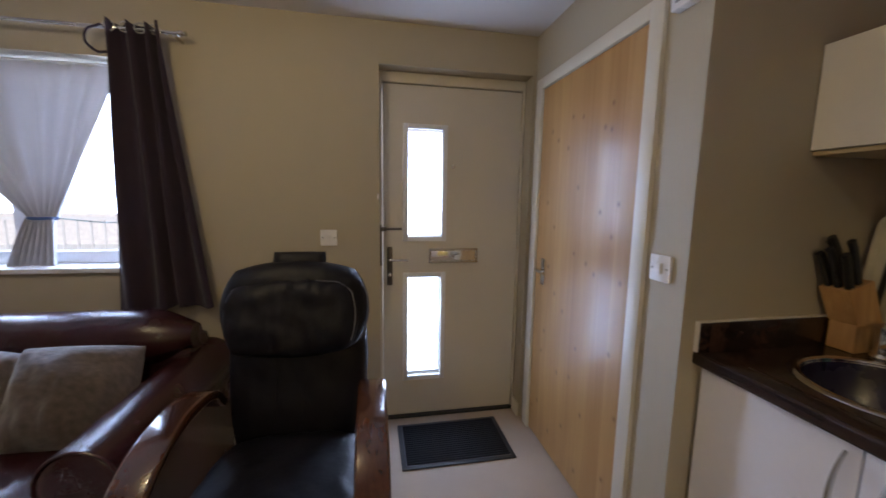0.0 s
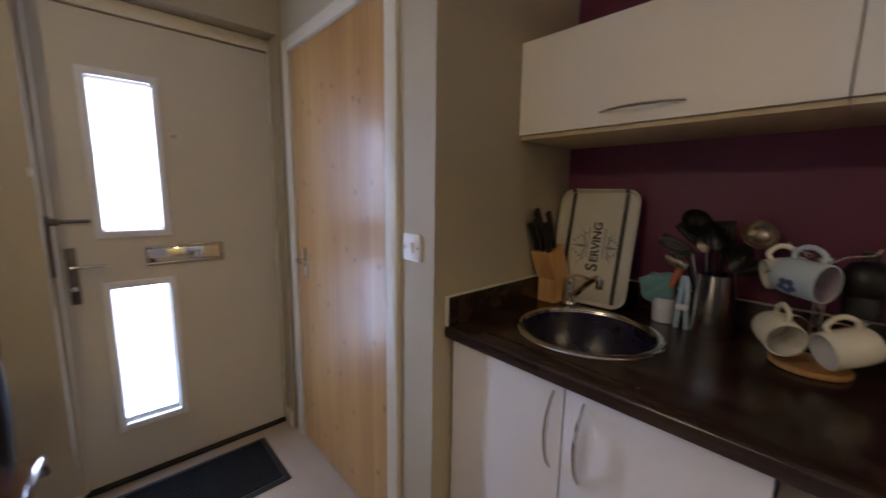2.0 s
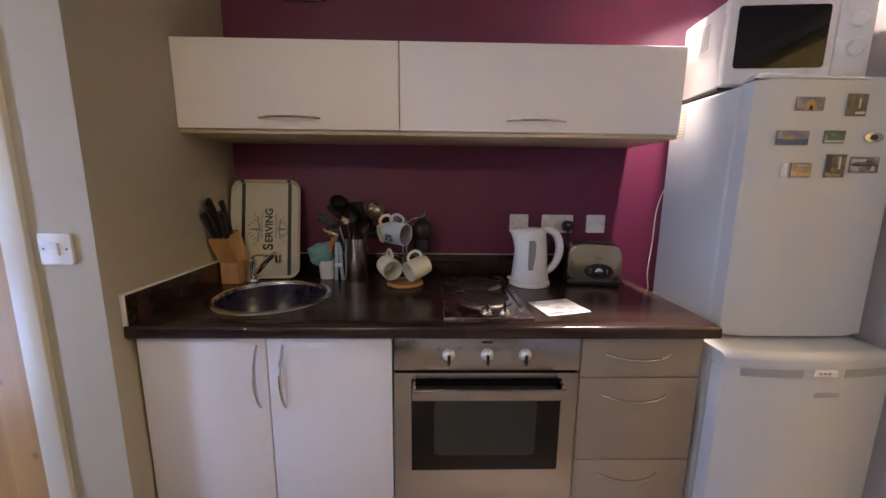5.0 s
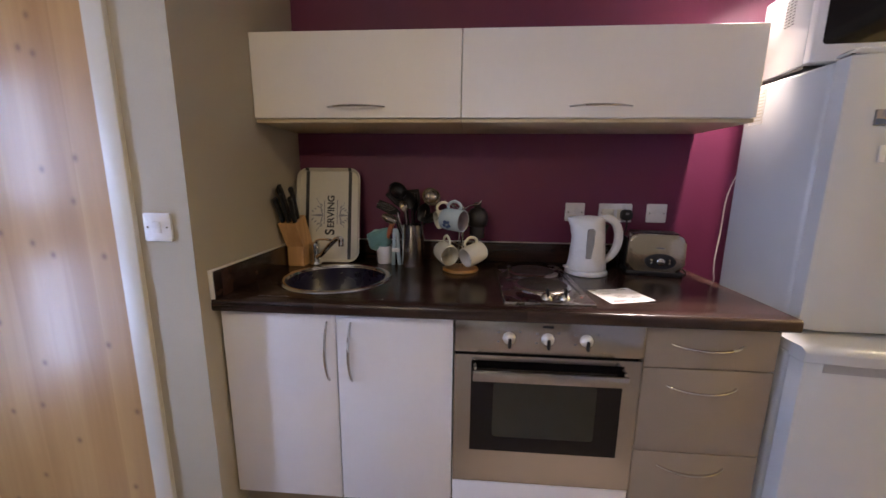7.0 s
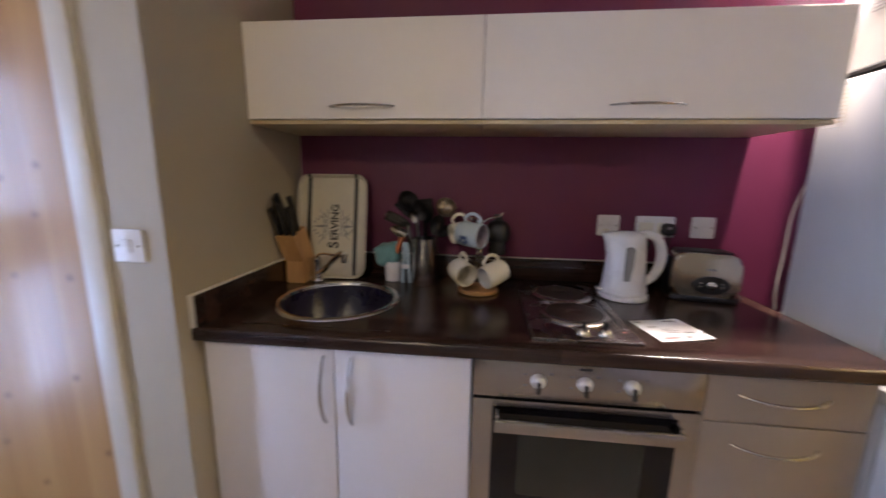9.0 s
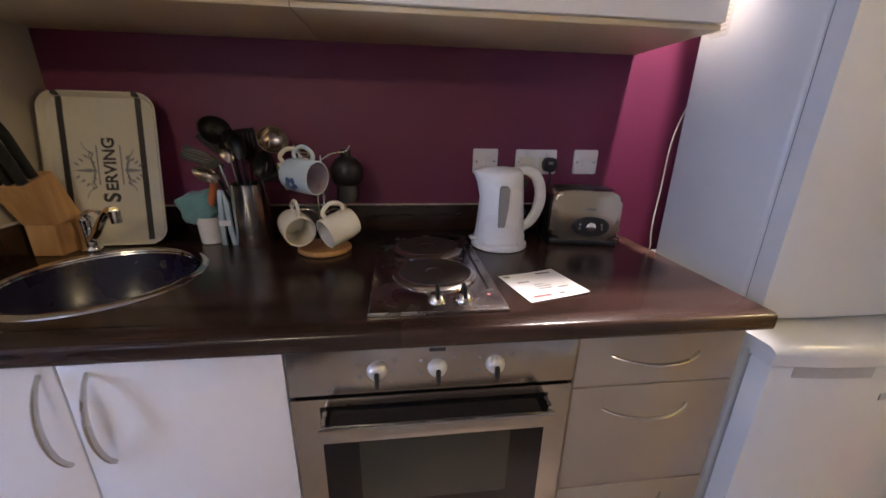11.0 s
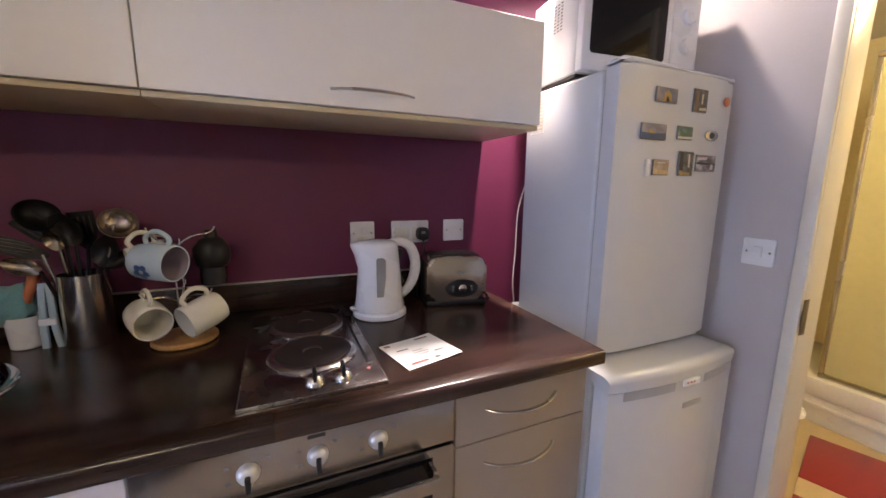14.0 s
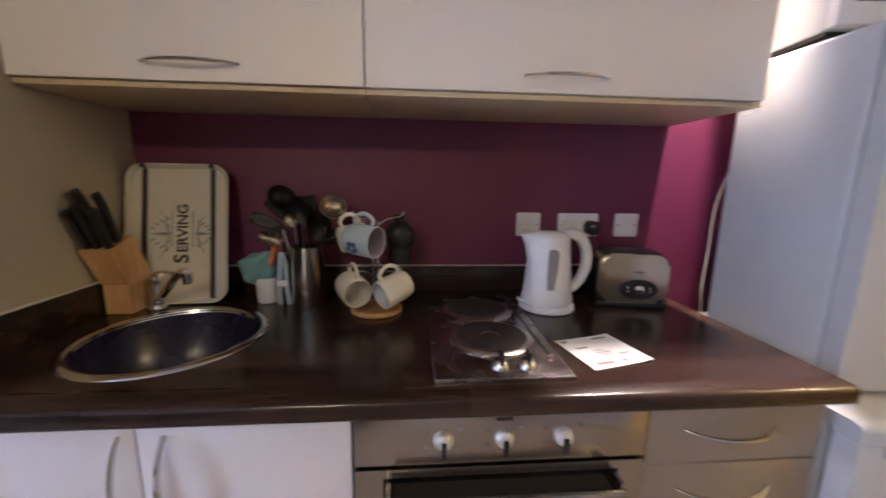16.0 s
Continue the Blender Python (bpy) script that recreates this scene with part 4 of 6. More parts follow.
def lower_fridge():
    f = thing("undercounter_freezer", (0.2, -1.31, 0), "white under-counter freezer with a rounded top lip", "freezer")
    y0, y1 = -1.580, -1.037
    part("cabinet", body_shell(0.020, 0.60, y0, y1, 0.035, 0.797), FRIDGE, f)
    # bowed door
    def outline(inset):
        pts = []
        for k in range(13):
            u = k / 12
            pts.append((-0.042 - 0.026 * (1 - (2 * u - 1) ** 2) + inset, y0 + inset + u * (y1 - y0 - 2 * inset)))
        return [*pts, (0.008, y1 - inset), (0.008, y0 + inset)]
    d = part("door", slab(outline(0), 0.052, 0.786, bevel=0.006), FRIDGE, f)
    part("seal", box((0.0082, y0 + 0.014, 0.06), (0.0198, y1 - 0.014, 0.78)), SEAL, f)
    top = bmesh.new()
    rows = []
    for k in range(17):
        u = k / 16
        y = y0 - 0.003 + u * (y1 - y0 + 0.006)
        side = min(u, 1 - u) * (y1 - y0)
        drop = 0.010 * max(0.0, 1 - side / 0.03) ** 2
        front = -0.046 - 0.027 * (1 - (2 * u - 1) ** 2)
        line = [(0.60, 0.798), (0.60, 0.840 - drop)]
        for q in range(9):
            a = radians(90 * q / 8)
            line.append((front + 0.026 - 0.026 * math.sin(a), 0.815 + 0.025 * math.cos(a) - drop * math.cos(a)))
        line += [(front + 0.004, 0.7875), (0.010, 0.7875), (0.011, 0.798)]
        rows.append([top.verts.new((x, y, z)) for x, z in line])
    for a, c in zip(rows, rows[1:]):
        for k in range(len(a)):
            j = (k + 1) % len(a)
            top.faces.new((a[k], a[j], c[j], c[k]))
    top.faces.new(rows[0][::-1])
    top.faces.new(rows[-1])
    part("top_lip", top, FRIDGE, f, "thick rounded worktop lip", smooth=50)
    for ya, yb in ((-1.27, -1.085), (-1.565, -1.405)):
        strip = [ya + (yb - ya) * k / 8 for k in range(9)]
        face = [(-0.0435 - 0.026 * (1 - (2 * (y - y0) / (y1 - y0) - 1) ** 2), y) for y in strip]
        part("grip_recess", slab([*face, (face[-1][0] + 0.012, yb), (face[0][0] + 0.012, ya)], 0.760, 0.787), GRIPGREY, d, "recessed grey grip")
    part("control_strip", box((-0.0735, -1.375, 0.766), (-0.050, -1.305, 0.786), 0.002), WHITEPLASTIC, d)
    lamps = bmesh.new()
    for k in range(3):
        box((-0.0745, -1.350 + 0.014 * k, 0.775), (-0.0733, -1.342 + 0.014 * k, 0.780), bm=lamps)
    part("indicators", lamps, REDINK, d)
    part("badge", box((-0.0705, -1.395, 0.695), (-0.066, -1.315, 0.712), 0.001), GRIPGREY, d, "grey metal badge")
    for y in (y0 + 0.04, y1 - 0.04):
        for x in (0.04, 0.55):
            part("foot", lathe([(0.018, 0.0), (0.018, 0.012), (0.010, 0.014), (0.010, 0.036), (0, 0.036)], 14, m=pose(x, y, 0)), BLACK, f)


def upper_fridge():
    f = thing("fridge", (0.34, -1.335, 0.840), "white fridge stacked on the freezer, dotted with magnets", "fridge")
    y0, y1, zb, zt = -1.572, -1.088, 0.854, 1.655
    part("cabinet", body_shell(0.112, 0.457, y0, y1, zb, zt), FRIDGE, f)
    part("seal", box((0.1035, y0 + 0.008, zb + 0.01), (0.1118, y1 - 0.008, zt - 0.01)), SEAL, f)
    pts = []
    for k in range(13):
        u = k / 12
        pts.append((0.058 - 0.012 * (1 - (2 * u - 1) ** 4), y0 + u * (y1 - y0)))
    part("door", slab([*pts, (0.103, y1), (0.103, y0)], zb - 0.004, zt + 0.004, bevel=0.010), FRIDGE, f)
    cap, rows = bmesh.new(), []
    for k in range(25):
        u = k / 24
        y = y0 - 0.002 + u * (y1 - y0 + 0.004)
        front = 0.0565 - 0.0125 * (1 - (2 * u - 1) ** 4)
        rise = 0.007 * max(0.0, 1 - u / 0.10) ** 2 + 0.006 * min(1.0, max(0.0, (u - 0.55) / 0.3)) - 0.012 * max(0.0, (u - 0.955) / 0.045) ** 2
        low, top = zt + 0.0045, zt + 0.017 + rise
        rows.append([cap.verts.new(q) for q in ((0.103, y, low), (0.103, y, top - 0.003), (0.098, y, top), (front + 0.012, y, top), (front + 0.004, y, top - 0.003), (front, y, top - 0.009), (front, y, low + 0.003), (front + 0.003, y, low))])
    for a, c in zip(rows, rows[1:]):
        for k in range(8):
            cap.faces.new((a[k], a[(k + 1) % 8], c[(k + 1) % 8], c[k]))
    cap.faces.new(rows[0][::-1]), cap.faces.new(rows[-1])
    part("top_cap", cap, FRIDGE, f, "waved white top trim")
    label = part("rating_label", box((0.355, y1 + 0.0002, 1.515), (0.425, y1 + 0.001, 1.635)), PAPER, f, "white rating sticker with small print")
    for k in range(9):
        part("print_line", box((0.362, y1 + 0.0011, 1.527 + 0.0115 * k), (0.418 - 0.006 * (k % 3), y1 + 0.0016, 1.5305 + 0.0115 * k)), SILICONE, label)
    for y in (y0 + 0.05, y1 - 0.05):
        for x in (0.14, 0.43):
            part("foot", lathe([(0.016, 0.8402), (0.016, 0.850), (0.01, 0.856), (0, 0.856)], 14, m=pose(x, y, 0)), BLACK, f)


def microwave():
    m = thing("microwave", pose(0.215, -1.338, 1.656, 0, 0, -6), "white microwave oven standing on the fridge", "microwave")
    w, dp, h = 0.455, 0.27, 0.305
    x0 = 0.0
    part("case", box((x0 + 0.02, -w / 2 + 0.002, 0.030), (x0 + dp, w / 2 - 0.002, h), 0.006), FRIDGE, m, local=True)
    d = part("door", box((x0 - 0.012, -w / 2 + 0.115, 0.030), (x0 + 0.0195, w / 2, h + 0.001), 0.006), WHITEPLASTIC, m, local=True)
    part("door_window", slab(rounded(0.285, 0.195, 0.012), 0, 0.002, pose(x0 - 0.0125, 0.058, 0.178, 90, 0, -90)), BLACKGLASS, d, "dark mesh window", local=True)
    c = part("control_panel", box((x0 - 0.010, -w / 2, 0.030), (x0 + 0.0195, -w / 2 + 0.113, h + 0.001), 0.005), WHITEPLASTIC, m, local=True)
    for z in (0.230, 0.140):
        k = part("dial", moved(lathe([(0.026, 0), (0.025, 0.012), (0.020, 0.016), (0, 0.016)], 28), pose(x0 - 0.010, -w / 2 + 0.055, z, 0, -90)), WHITEPLASTIC, c, "white round dial", local=True)
    v = bmesh.new()
    for i in range(9):
        for j in range(3):
            box((0.098 + 0.018 * j, w / 2 - 0.0025, 0.18 + 0.010 * i), (0.108 + 0.018 * j, w / 2 - 0.0012, 0.1835 + 0.010 * i), bm=v)
    part("vent", v, BLACK, m, "dark vent slots", local=True)
    part("base_tray", box((x0 + 0.03, -w / 2 + 0.012, 0.020), (x0 + dp - 0.01, w / 2 - 0.012, 0.0298)), BLACK, m, local=True)
    for y in (-w / 2 + 0.04, w / 2 - 0.04):
        for x in (0.05, dp - 0.04):
            part("foot", lathe([(0.012, 0.0), (0.014, 0.004), (0.014, 0.02), (0, 0.02)], 14, m=pose(x, y, 0)), BLACK, m, local=True)


lower_fridge()
upper_fridge()
microwave()


# ---- doorway and bathroom ----
def bath_doorway():
    d = thing("trim_bathroom_door", (BX1, YS, 0), "cream gloss architrave and jamb of the bathroom door", "door frame", kind="structure")
    a = bmesh.new()
    box((-0.164, YS, 0), (-0.129, YS + 0.016, 2.06), 0.004, bm=a)
    box((BX0 - 0.040, YS, 0), (BX0 + 0.018, YS + 0.016, 2.06), 0.004, bm=a)
    box((BX0 + 0.018, YS, 1.998), (-0.164, YS + 0.0155, 2.06), 0.004, bm=a)
    part("architrave", a, GLOSSWHITE, d)
    j = bmesh.new()
    box((-0.164, YS - TS - 0.004, 0), (-0.1475, YS - 0.0005, 2.02), 0.002, bm=j)
    box((BX0 + 0.0005, YS - TS - 0.004, 0), (BX0 + 0.018, YS - 0.0005, 2.02), 0.002, bm=j)
    box((BX0 + 0.018, YS - TS - 0.003, 1.998), (-0.164, YS - 0.001, 2.0195), 0.002, bm=j)
    part("jamb", j, GLOSSWHITE, d)
    s = bmesh.new()
    box((-0.1665, YS - 0.026, 0.905), (-0.1643, YS + 0.002, 1.015), 0.0008, bm=s)
    box((-0.1685, YS - 0.004, 0.935), (-0.1660, YS + 0.010, 0.985), 0.0008, bm=s)
    part("strike_plate", s, AGED, d, "satin steel strike plate")


bath_doorway()


def bathroom():
    m = thing("bath_mat", pose(-0.145, -1.822, 0.0005, 0, 0, 17), "red and cream striped bath mat on the floor", "bath mat")
    for y0, y1, cream in ((-0.465, 0.0, 0), (-0.62, -0.465, 1), (-1.08, -0.62, 0)):
        part("stripe", box((-0.50, y0, 0.0), (0.0, y1, 0.014 if cream else 0.016), 0.004), CREAMRUG if cream else REDRUG, m, "cream stripe" if cream else "red stripe", local=True)
    t = thing("shower_tray", (0.0, -3.4, 0), "white raised shower tray with a panelled riser", "shower tray")
    part("riser", box((-1.19, -3.06, 0.0), (0.79, -3.04, 0.20), 0.004), CERAMIC, t)
    part("tray", box((-1.19, -3.74, 0.16), (0.79, -3.03, 0.27), 0.014), CERAMIC, t)
    part("rail_lower", box((-1.19, -3.036, 0.10), (0.79, -3.028, 0.125), 0.003), CERAMIC, t)
    for x in (0.16, -0.1):
        part("screw_cap", moved(lathe([(0.012, 0), (0.010, 0.004), (0, 0.004)], 14), pose(x, -3.0395, 0.06, 90)), BLACK, t)
    s = thing("shower_screen", (0.0, -3.07, 0.27), "obscured shower screen in a chrome frame", "shower screen")
    part("panel", box((-1.18, -3.078, 0.30), (0.235, -3.072, 2.0)), SHOWERGLASS, s, smooth=0)
    fr = bmesh.new()
    box((-1.19, -3.09, 0.271), (0.26, -3.06, 0.30), 0.004, bm=fr)
    box((0.235, -3.09, 0.30), (0.26, -3.06, 2.0), 0.004, bm=fr)
    box((-1.19, -3.09, 2.0), (0.26, -3.06, 2.03), 0.004, bm=fr)
    part("frame", fr, SATIN, s, "dull metal frame")
    tx, ty = 0.185, -2.24
    p = thing("toilet", pose(tx, ty, 0), "white ceramic toilet against the bathroom wall", "toilet")
    egg = Matrix.Translation((tx + 0.05, ty, 0)) @ Matrix.Diagonal((1.28, 1, 1, 1))
    part("bowl", lathe([(0.11, 0), (0.115, 0.02), (0.10, 0.10), (0.12, 0.20), (0.165, 0.31), (0.175, 0.355), (0.168, 0.365), (0, 0.365)], 36, m=egg), CERAMIC, p)
    part("seat", lathe([(0.10, 0.368), (0.182, 0.368), (0.187, 0.380), (0.178, 0.392), (0, 0.394)], 36, m=egg), WHITEPLASTIC, p, "closed white seat lid")
    part("pan_back", box((tx + 0.12, ty - 0.10, 0.0), (tx + 0.43, ty + 0.10, 0.36), 0.03), CERAMIC, p)
    tank = part("cistern", box((tx + 0.42, ty - 0.20, 0.36), (tx + 0.61, ty + 0.20, 0.76), 0.02), CERAMIC, p)
    part("flush_button", lathe([(0.018, 0.7602), (0.017, 0.766), (0, 0.767)], 20, m=pose(tx + 0.51, ty, 0)), CHROME, tank)
    l = thing("bathroom_light", (-0.45, -2.35, H - 0.09), "small round bathroom ceiling light", "lamp")
    part("base", lathe([(0.12, H - 0.001), (0.12, H - 0.02), (0, H - 0.02)], 32, m=pose(-0.45, -2.35, 0)), WHITEPLASTIC, l)
    part("diffuser", lathe([(0.11, H - 0.021), (0.10, H - 0.05), (0.06, H - 0.07), (0, H - 0.075)], 32, m=pose(-0.45, -2.35, 0)), LAMPGLOW, l)


bathroom()

# ---- living area ----
def facing(origin, normal):
    """A pose whose x runs to the viewer's right, y up and z out of a wall."""
    z = Vector(normal).normalized()
    x = Vector((0, 0, 1)).cross(z).normalized()
    return Matrix.Translation(origin) @ Matrix((x, z.cross(x), z)).transposed().to_4x4()


def aimed(origin, way, up=(0, 0, 1)):
    """A pose whose z runs along way and whose x leans towards up."""
    z = Vector(way).normalized()
    x = (Vector(up) - Vector(up).dot(z) * z).normalized()
    return Matrix.Translation(origin) @ Matrix((x, z.cross(x), z)).transposed().to_4x4()


def armchair():
    cx = -1.305
    c = thing("recliner_armchair", (cx, 1.1, 0), "black leather recliner with glossy bentwood arms", "armchair")
    part("seat", moved(pillow(0.54, 0.68, 0.18, 4, 0.006, 3, 30, 0.25), pose(cx, 1.01, 0.41, -6)), LEATHER, c)
    part("backrest", moved(pillow(0.55, 0.74, 0.16, 5, 0.005, 5, 34, 0.45), pose(cx, 1.435, 0.70, 76)), LEATHER, c)
    hp = pose(cx, 1.385, 0.925, 79)
    h = part("headrest", moved(pillow(0.565, 0.385, 0.17, 3.6, 0.005, 7, 34, 0.72), hp), LEATHER, c)
    pp = hp @ pose(-0.006, -0.028, 0.048, -4)
    pad = part("headrest_pad", moved(pillow(0.50, 0.30, 0.13, 5, 0.011, 21, 40, 0.55, 0.5), pp), LEATHER, h, "creased front pad")
    edge = [(0.94, q) for q in (-0.75, -0.5, -0.25, 0, 0.25, 0.5, 0.7)] + [(u, 0.92) for u in (0.78, 0.6, 0.4)]
    loop = [pp @ (pillow_point(u, q, 1, 0.50, 0.30, 0.13, 5, 0.55, 0.5)[0] + Vector((0.002, 0.002, 0.003))) for u, q in edge]
    part("piping", tube(smooth_path(loop, 4), 0.0030, 6, up=(0, 1, 0)), PIPING, pad, "pale grey piping along the edge")
    part("gathered_band", moved(grid(24, 8, lambda u, v: Vector(((u - 0.5) * 0.17, v * 0.055, 0.006 * math.sin(u * 44) * math.sin(math.pi * v) + 0.012 * math.sin(math.pi * v))), 0.004), hp @ pose(0, 0.112, 0.062, -38)), LEATHER, h, "gathered leather band")
    back_edge = [hp @ (pillow_point(0.99, q, 1, 0.565, 0.385, 0.17, 3.6, 0.72)[0] + Vector((0.002, 0, 0))) for q in (-0.8, -0.5, -0.2, 0.1, 0.4, 0.7, 0.9)]
    part("rear_piping", tube(smooth_path(back_edge, 4), 0.0032, 6, up=(0, 1, 0)), PIPING, h)
    part("strap", moved(pillow(0.205, 0.12, 0.05, 5, 0.004, 9, 16, 0.1), pose(cx + 0.01, 1.425, 1.090, 70, 0, 0)), LEATHER, h, "headrest strap pad")
    part("lumbar_seam", tube([(cx - 0.08, 1.300, 0.46), (cx - 0.075, 1.330, 0.6), (cx - 0.07, 1.36, 0.72)], 0.004, 6, up=(0, 1, 0)), LEATHER, c)
    for x in (cx - 0.305, cx + 0.292):
        line = smooth_path([(x, 1.33, 0.585), (x, 1.25, 0.655), (x, 1.08, 0.684), (x, 0.90, 0.660), (x, 0.775, 0.575), (x, 0.715, 0.43), (x, 0.735, 0.20), (x, 0.85, 0.045), (x, 1.10, 0.020), (x, 1.42, 0.020)], 8)
        part("arm", sweep(line, rounded(0.100, 0.034, 0.012, 3), up=(0, 0.2, 1)), BENTWOOD, c, "glossy bentwood arm and runner")
    b = bmesh.new()
    for y in (0.80, 1.36):
        tube([(cx - 0.29, y, 0.30), (cx + 0.28, y, 0.30)], 0.016, bm=b)
    part("seat_rail", b, BLACK, c)


def sofa():
    s = thing("sofa", (-2.7, 1.4, 0), "oxblood leather sofa with a rolled arm under the window", "sofa")
    part("base", box((-3.45, 0.99, 0.05), (-1.76, 1.86, 0.30), 0.03), BROWNLEATHER, s)
    for x0, x1 in ((-2.64, -1.92), (-3.35, -2.65)):
        part("seat_cushion", moved(pillow(x1 - x0, 0.66, 0.20, 6, 0.008, x0, 22), pose((x0 + x1) / 2, 1.30, 0.375)), BROWNLEATHER, s)
    roll = []
    for k in range(25):
        x = -3.42 + (-1.80 + 3.42) * k / 24
        roll.append((x, 1.68, 0.735))
    part("back", sweep(roll, [(0.0 + 0.135 * math.cos(a), 0.125 * math.sin(a)) for a in [2 * math.pi * k / 20 for k in range(20)]], scale=lambda u: min(1.0, 0.45 + 6 * min(u, 1 - u)) * (1 + 0.012 * math.sin(60 * u))), BROWNLEATHER, s, "plump rolled back")
    part("back_panel", box((-3.42, 1.62, 0.28), (-1.80, 1.84, 0.72), 0.04), BROWNLEATHER, s)
    arm = bmesh.new()
    out = [(0.115 * math.cos(radians(a)), 0.56 + 0.105 * math.sin(radians(a))) for a in range(-35, 216, 12)]
    out = [(-0.085, 0.02), (0.085, 0.02), (0.085, 0.47), *out, (-0.085, 0.47)]
    pts = [(-1.815 + 0.006 * math.sin(7 * k / 14), 0.965 + (1.84 - 0.965) * k / 14, 0) for k in range(15)]
    sweep(pts, [(u, v) for u, v in out], bm=arm)
    a = part("arm", arm, BROWNLEATHER, s, "rolled arm")
    part("arm_front", moved(lathe([(0, 0.012), (0.07, 0.012), (0.092, 0.008), (0.100, 0.0)], 32), pose(-1.815, 0.966, 0.56, 90)), BROWNLEATHER, a, "round scroll panel")
    part("arm_piping", tube([(-1.815 + 0.104 * math.cos(t), 0.962, 0.56 + 0.104 * math.sin(t)) for t in [radians(-30 + 10 * k) for k in range(25)]], 0.005, 6, up=(0, 1, 0)), BROWNLEATHER, a)
    for x in (-3.38, -1.83):
        for y in (1.03, 1.80):
            part("foot", lathe([(0.03, 0), (0.035, 0.03), (0.025, 0.055), (0, 0.055)], 14, m=pose(x, y, 0)), BLACK, s)
    for x, y, rz, seed in ((-2.105, 1.40, 6, 1), (-2.50, 1.42, -8, 2)):
        ob = solo("cushion", moved(pillow(0.40, 0.37, 0.22, 2.2, 0.012, seed, 34, 0.16, 0.6), pose(x, y, 0.615, 62, 4, rz)), CUSHIONFABRIC, "mottled taupe velvet cushion leaning on the sofa back", "cushion", "sofa cushions")


def curtains():
    c = thing("curtain", (-2.0, 1.87, 0.8), "dark aubergine eyelet curtain drawn to one side", "curtain")

    def sheet(u, v):
        z = 2.125 + (0.800 - 2.125) * v
        left, right = -2.165 - 0.055 * v**1.5 - 0.02 * v * (1 - v), -1.925 + 0.155 * v**1.3 - 0.01
        x = left + (right - left) * u
        amp = 0.030 + 0.006 * v
        w = u + 0.05 * math.sin(u * 7 + 2.2 * v) + 0.02 * math.sin(u * 15 - 3 * v)
        y = 1.868 + amp * math.sin(w * 2 * math.pi * 3.6 + 0.9 * v + 0.4) + 0.009 * noise.noise(Vector((u * 9, v * 2.5, 1.7))) + 0.012 * math.sin(u * 31 + v * 2) * max(0, 0.5 - v)
        z += 0.012 * math.sin(u * 2 * math.pi * 2) * (v**6) + 0.010 * math.sin(u * 20) * (1 - v) ** 8 + 0.02 * u * v**8
        return Vector((x, y, z))

    part("drape", grid(90, 50, sheet, 0.0025), CURTAINFABRIC, c, smooth=70)
    part("pulled_corner", tube(smooth_path([(-2.155, 1.84, 2.10), (-2.205, 1.83, 2.07), (-2.215, 1.83, 2.02), (-2.18, 1.84, 1.985), (-2.15, 1.85, 1.99)]), 0.006, 6, up=(0, 1, 0)), CURTAINFABRIC, c)
    for k in range(4):
        part("eyelet", moved(lathe([(0.019, -0.002), (0.024, 0), (0.019, 0.002)], 20), pose(-2.13 + 0.06 * k, 1.846, 2.098, 90)), SATIN, c, "metal eyelet ring")
    r = thing("curtain_rail", (-2.6, 1.86, 2.1), "thin steel curtain pole on wall brackets", "curtain pole")
    part("pole", tube([(-3.45, 1.868, 2.098), (-1.87, 1.868, 2.098)], 0.008, 12), SATIN, r)
    part("finial", moved(lathe([(0.008, 0), (0.013, 0.006), (0.014, 0.02), (0.008, 0.028), (0.013, 0.036), (0, 0.044)], 18), pose(-1.872, 1.868, 2.098, 0, 90)), SATIN, r)
    for x in (-1.885, -3.40):
        part("bracket", tube([(x, YN - 0.001, 2.085), (x, 1.868, 2.087)], 0.006), SATIN, r)
    n = thing("net_curtain", (-2.53, 2.03, 0.99), "grey-white net curtain gathered by a blue tie", "curtain")

    def net(u, v):
        z = 1.975 + (1.015 - 1.975) * v
        tie = 0.76
        if v < tie:
            q = v / tie
            half = 0.60 * (1 - q**1.25) + 0.055 * q**1.25
            half = max(half, 0.055)
            if u > 0.5:
                half = 0.36 * (1 - q) + 0.06 * q
        else:
            half = 0.055 + 0.045 * ((v - tie) / (1 - tie)) ** 0.8
        s = 2 * u - 1
        x = min(-1.985, -2.565 - 0.03 * v - 0.05 * max(0.0, v - tie) / (1 - tie) + half * s)
        y = 2.030 - 0.02 * (v > tie) + (0.012 + 0.02 * (0.5 - half)) * math.sin(s * 22 + 2.0 * v) * (0.5 + 0.5 * v)
        return Vector((x, y, z - 0.01 * abs(s) * (v > 0.9)))

    part("drape", grid(110, 60, net, 0.0015), NETFABRIC, n, smooth=75)
    part("tie", moved(lathe([(0.062, -0.008), (0.066, 0), (0.062, 0.008)], 24), Matrix.Translation((-2.588, 2.02, 1.245)) @ Matrix.Diagonal((1, 0.6, 1, 1))), INKBLUE, n, "thin blue tie-back")
    part("tie_cord", tube(smooth_path([(-2.53, 2.02, 1.245), (-2.30, 2.025, 1.225), (-2.02, 2.04, 1.25)]), 0.003, 6), PALEBLUE, n)
    part("net_rail", tube([(WX0 + 0.002, 2.035, 1.979), (WX1 - 0.002, 2.035, 1.979)], 0.008), UPVC, n, "white net rail")


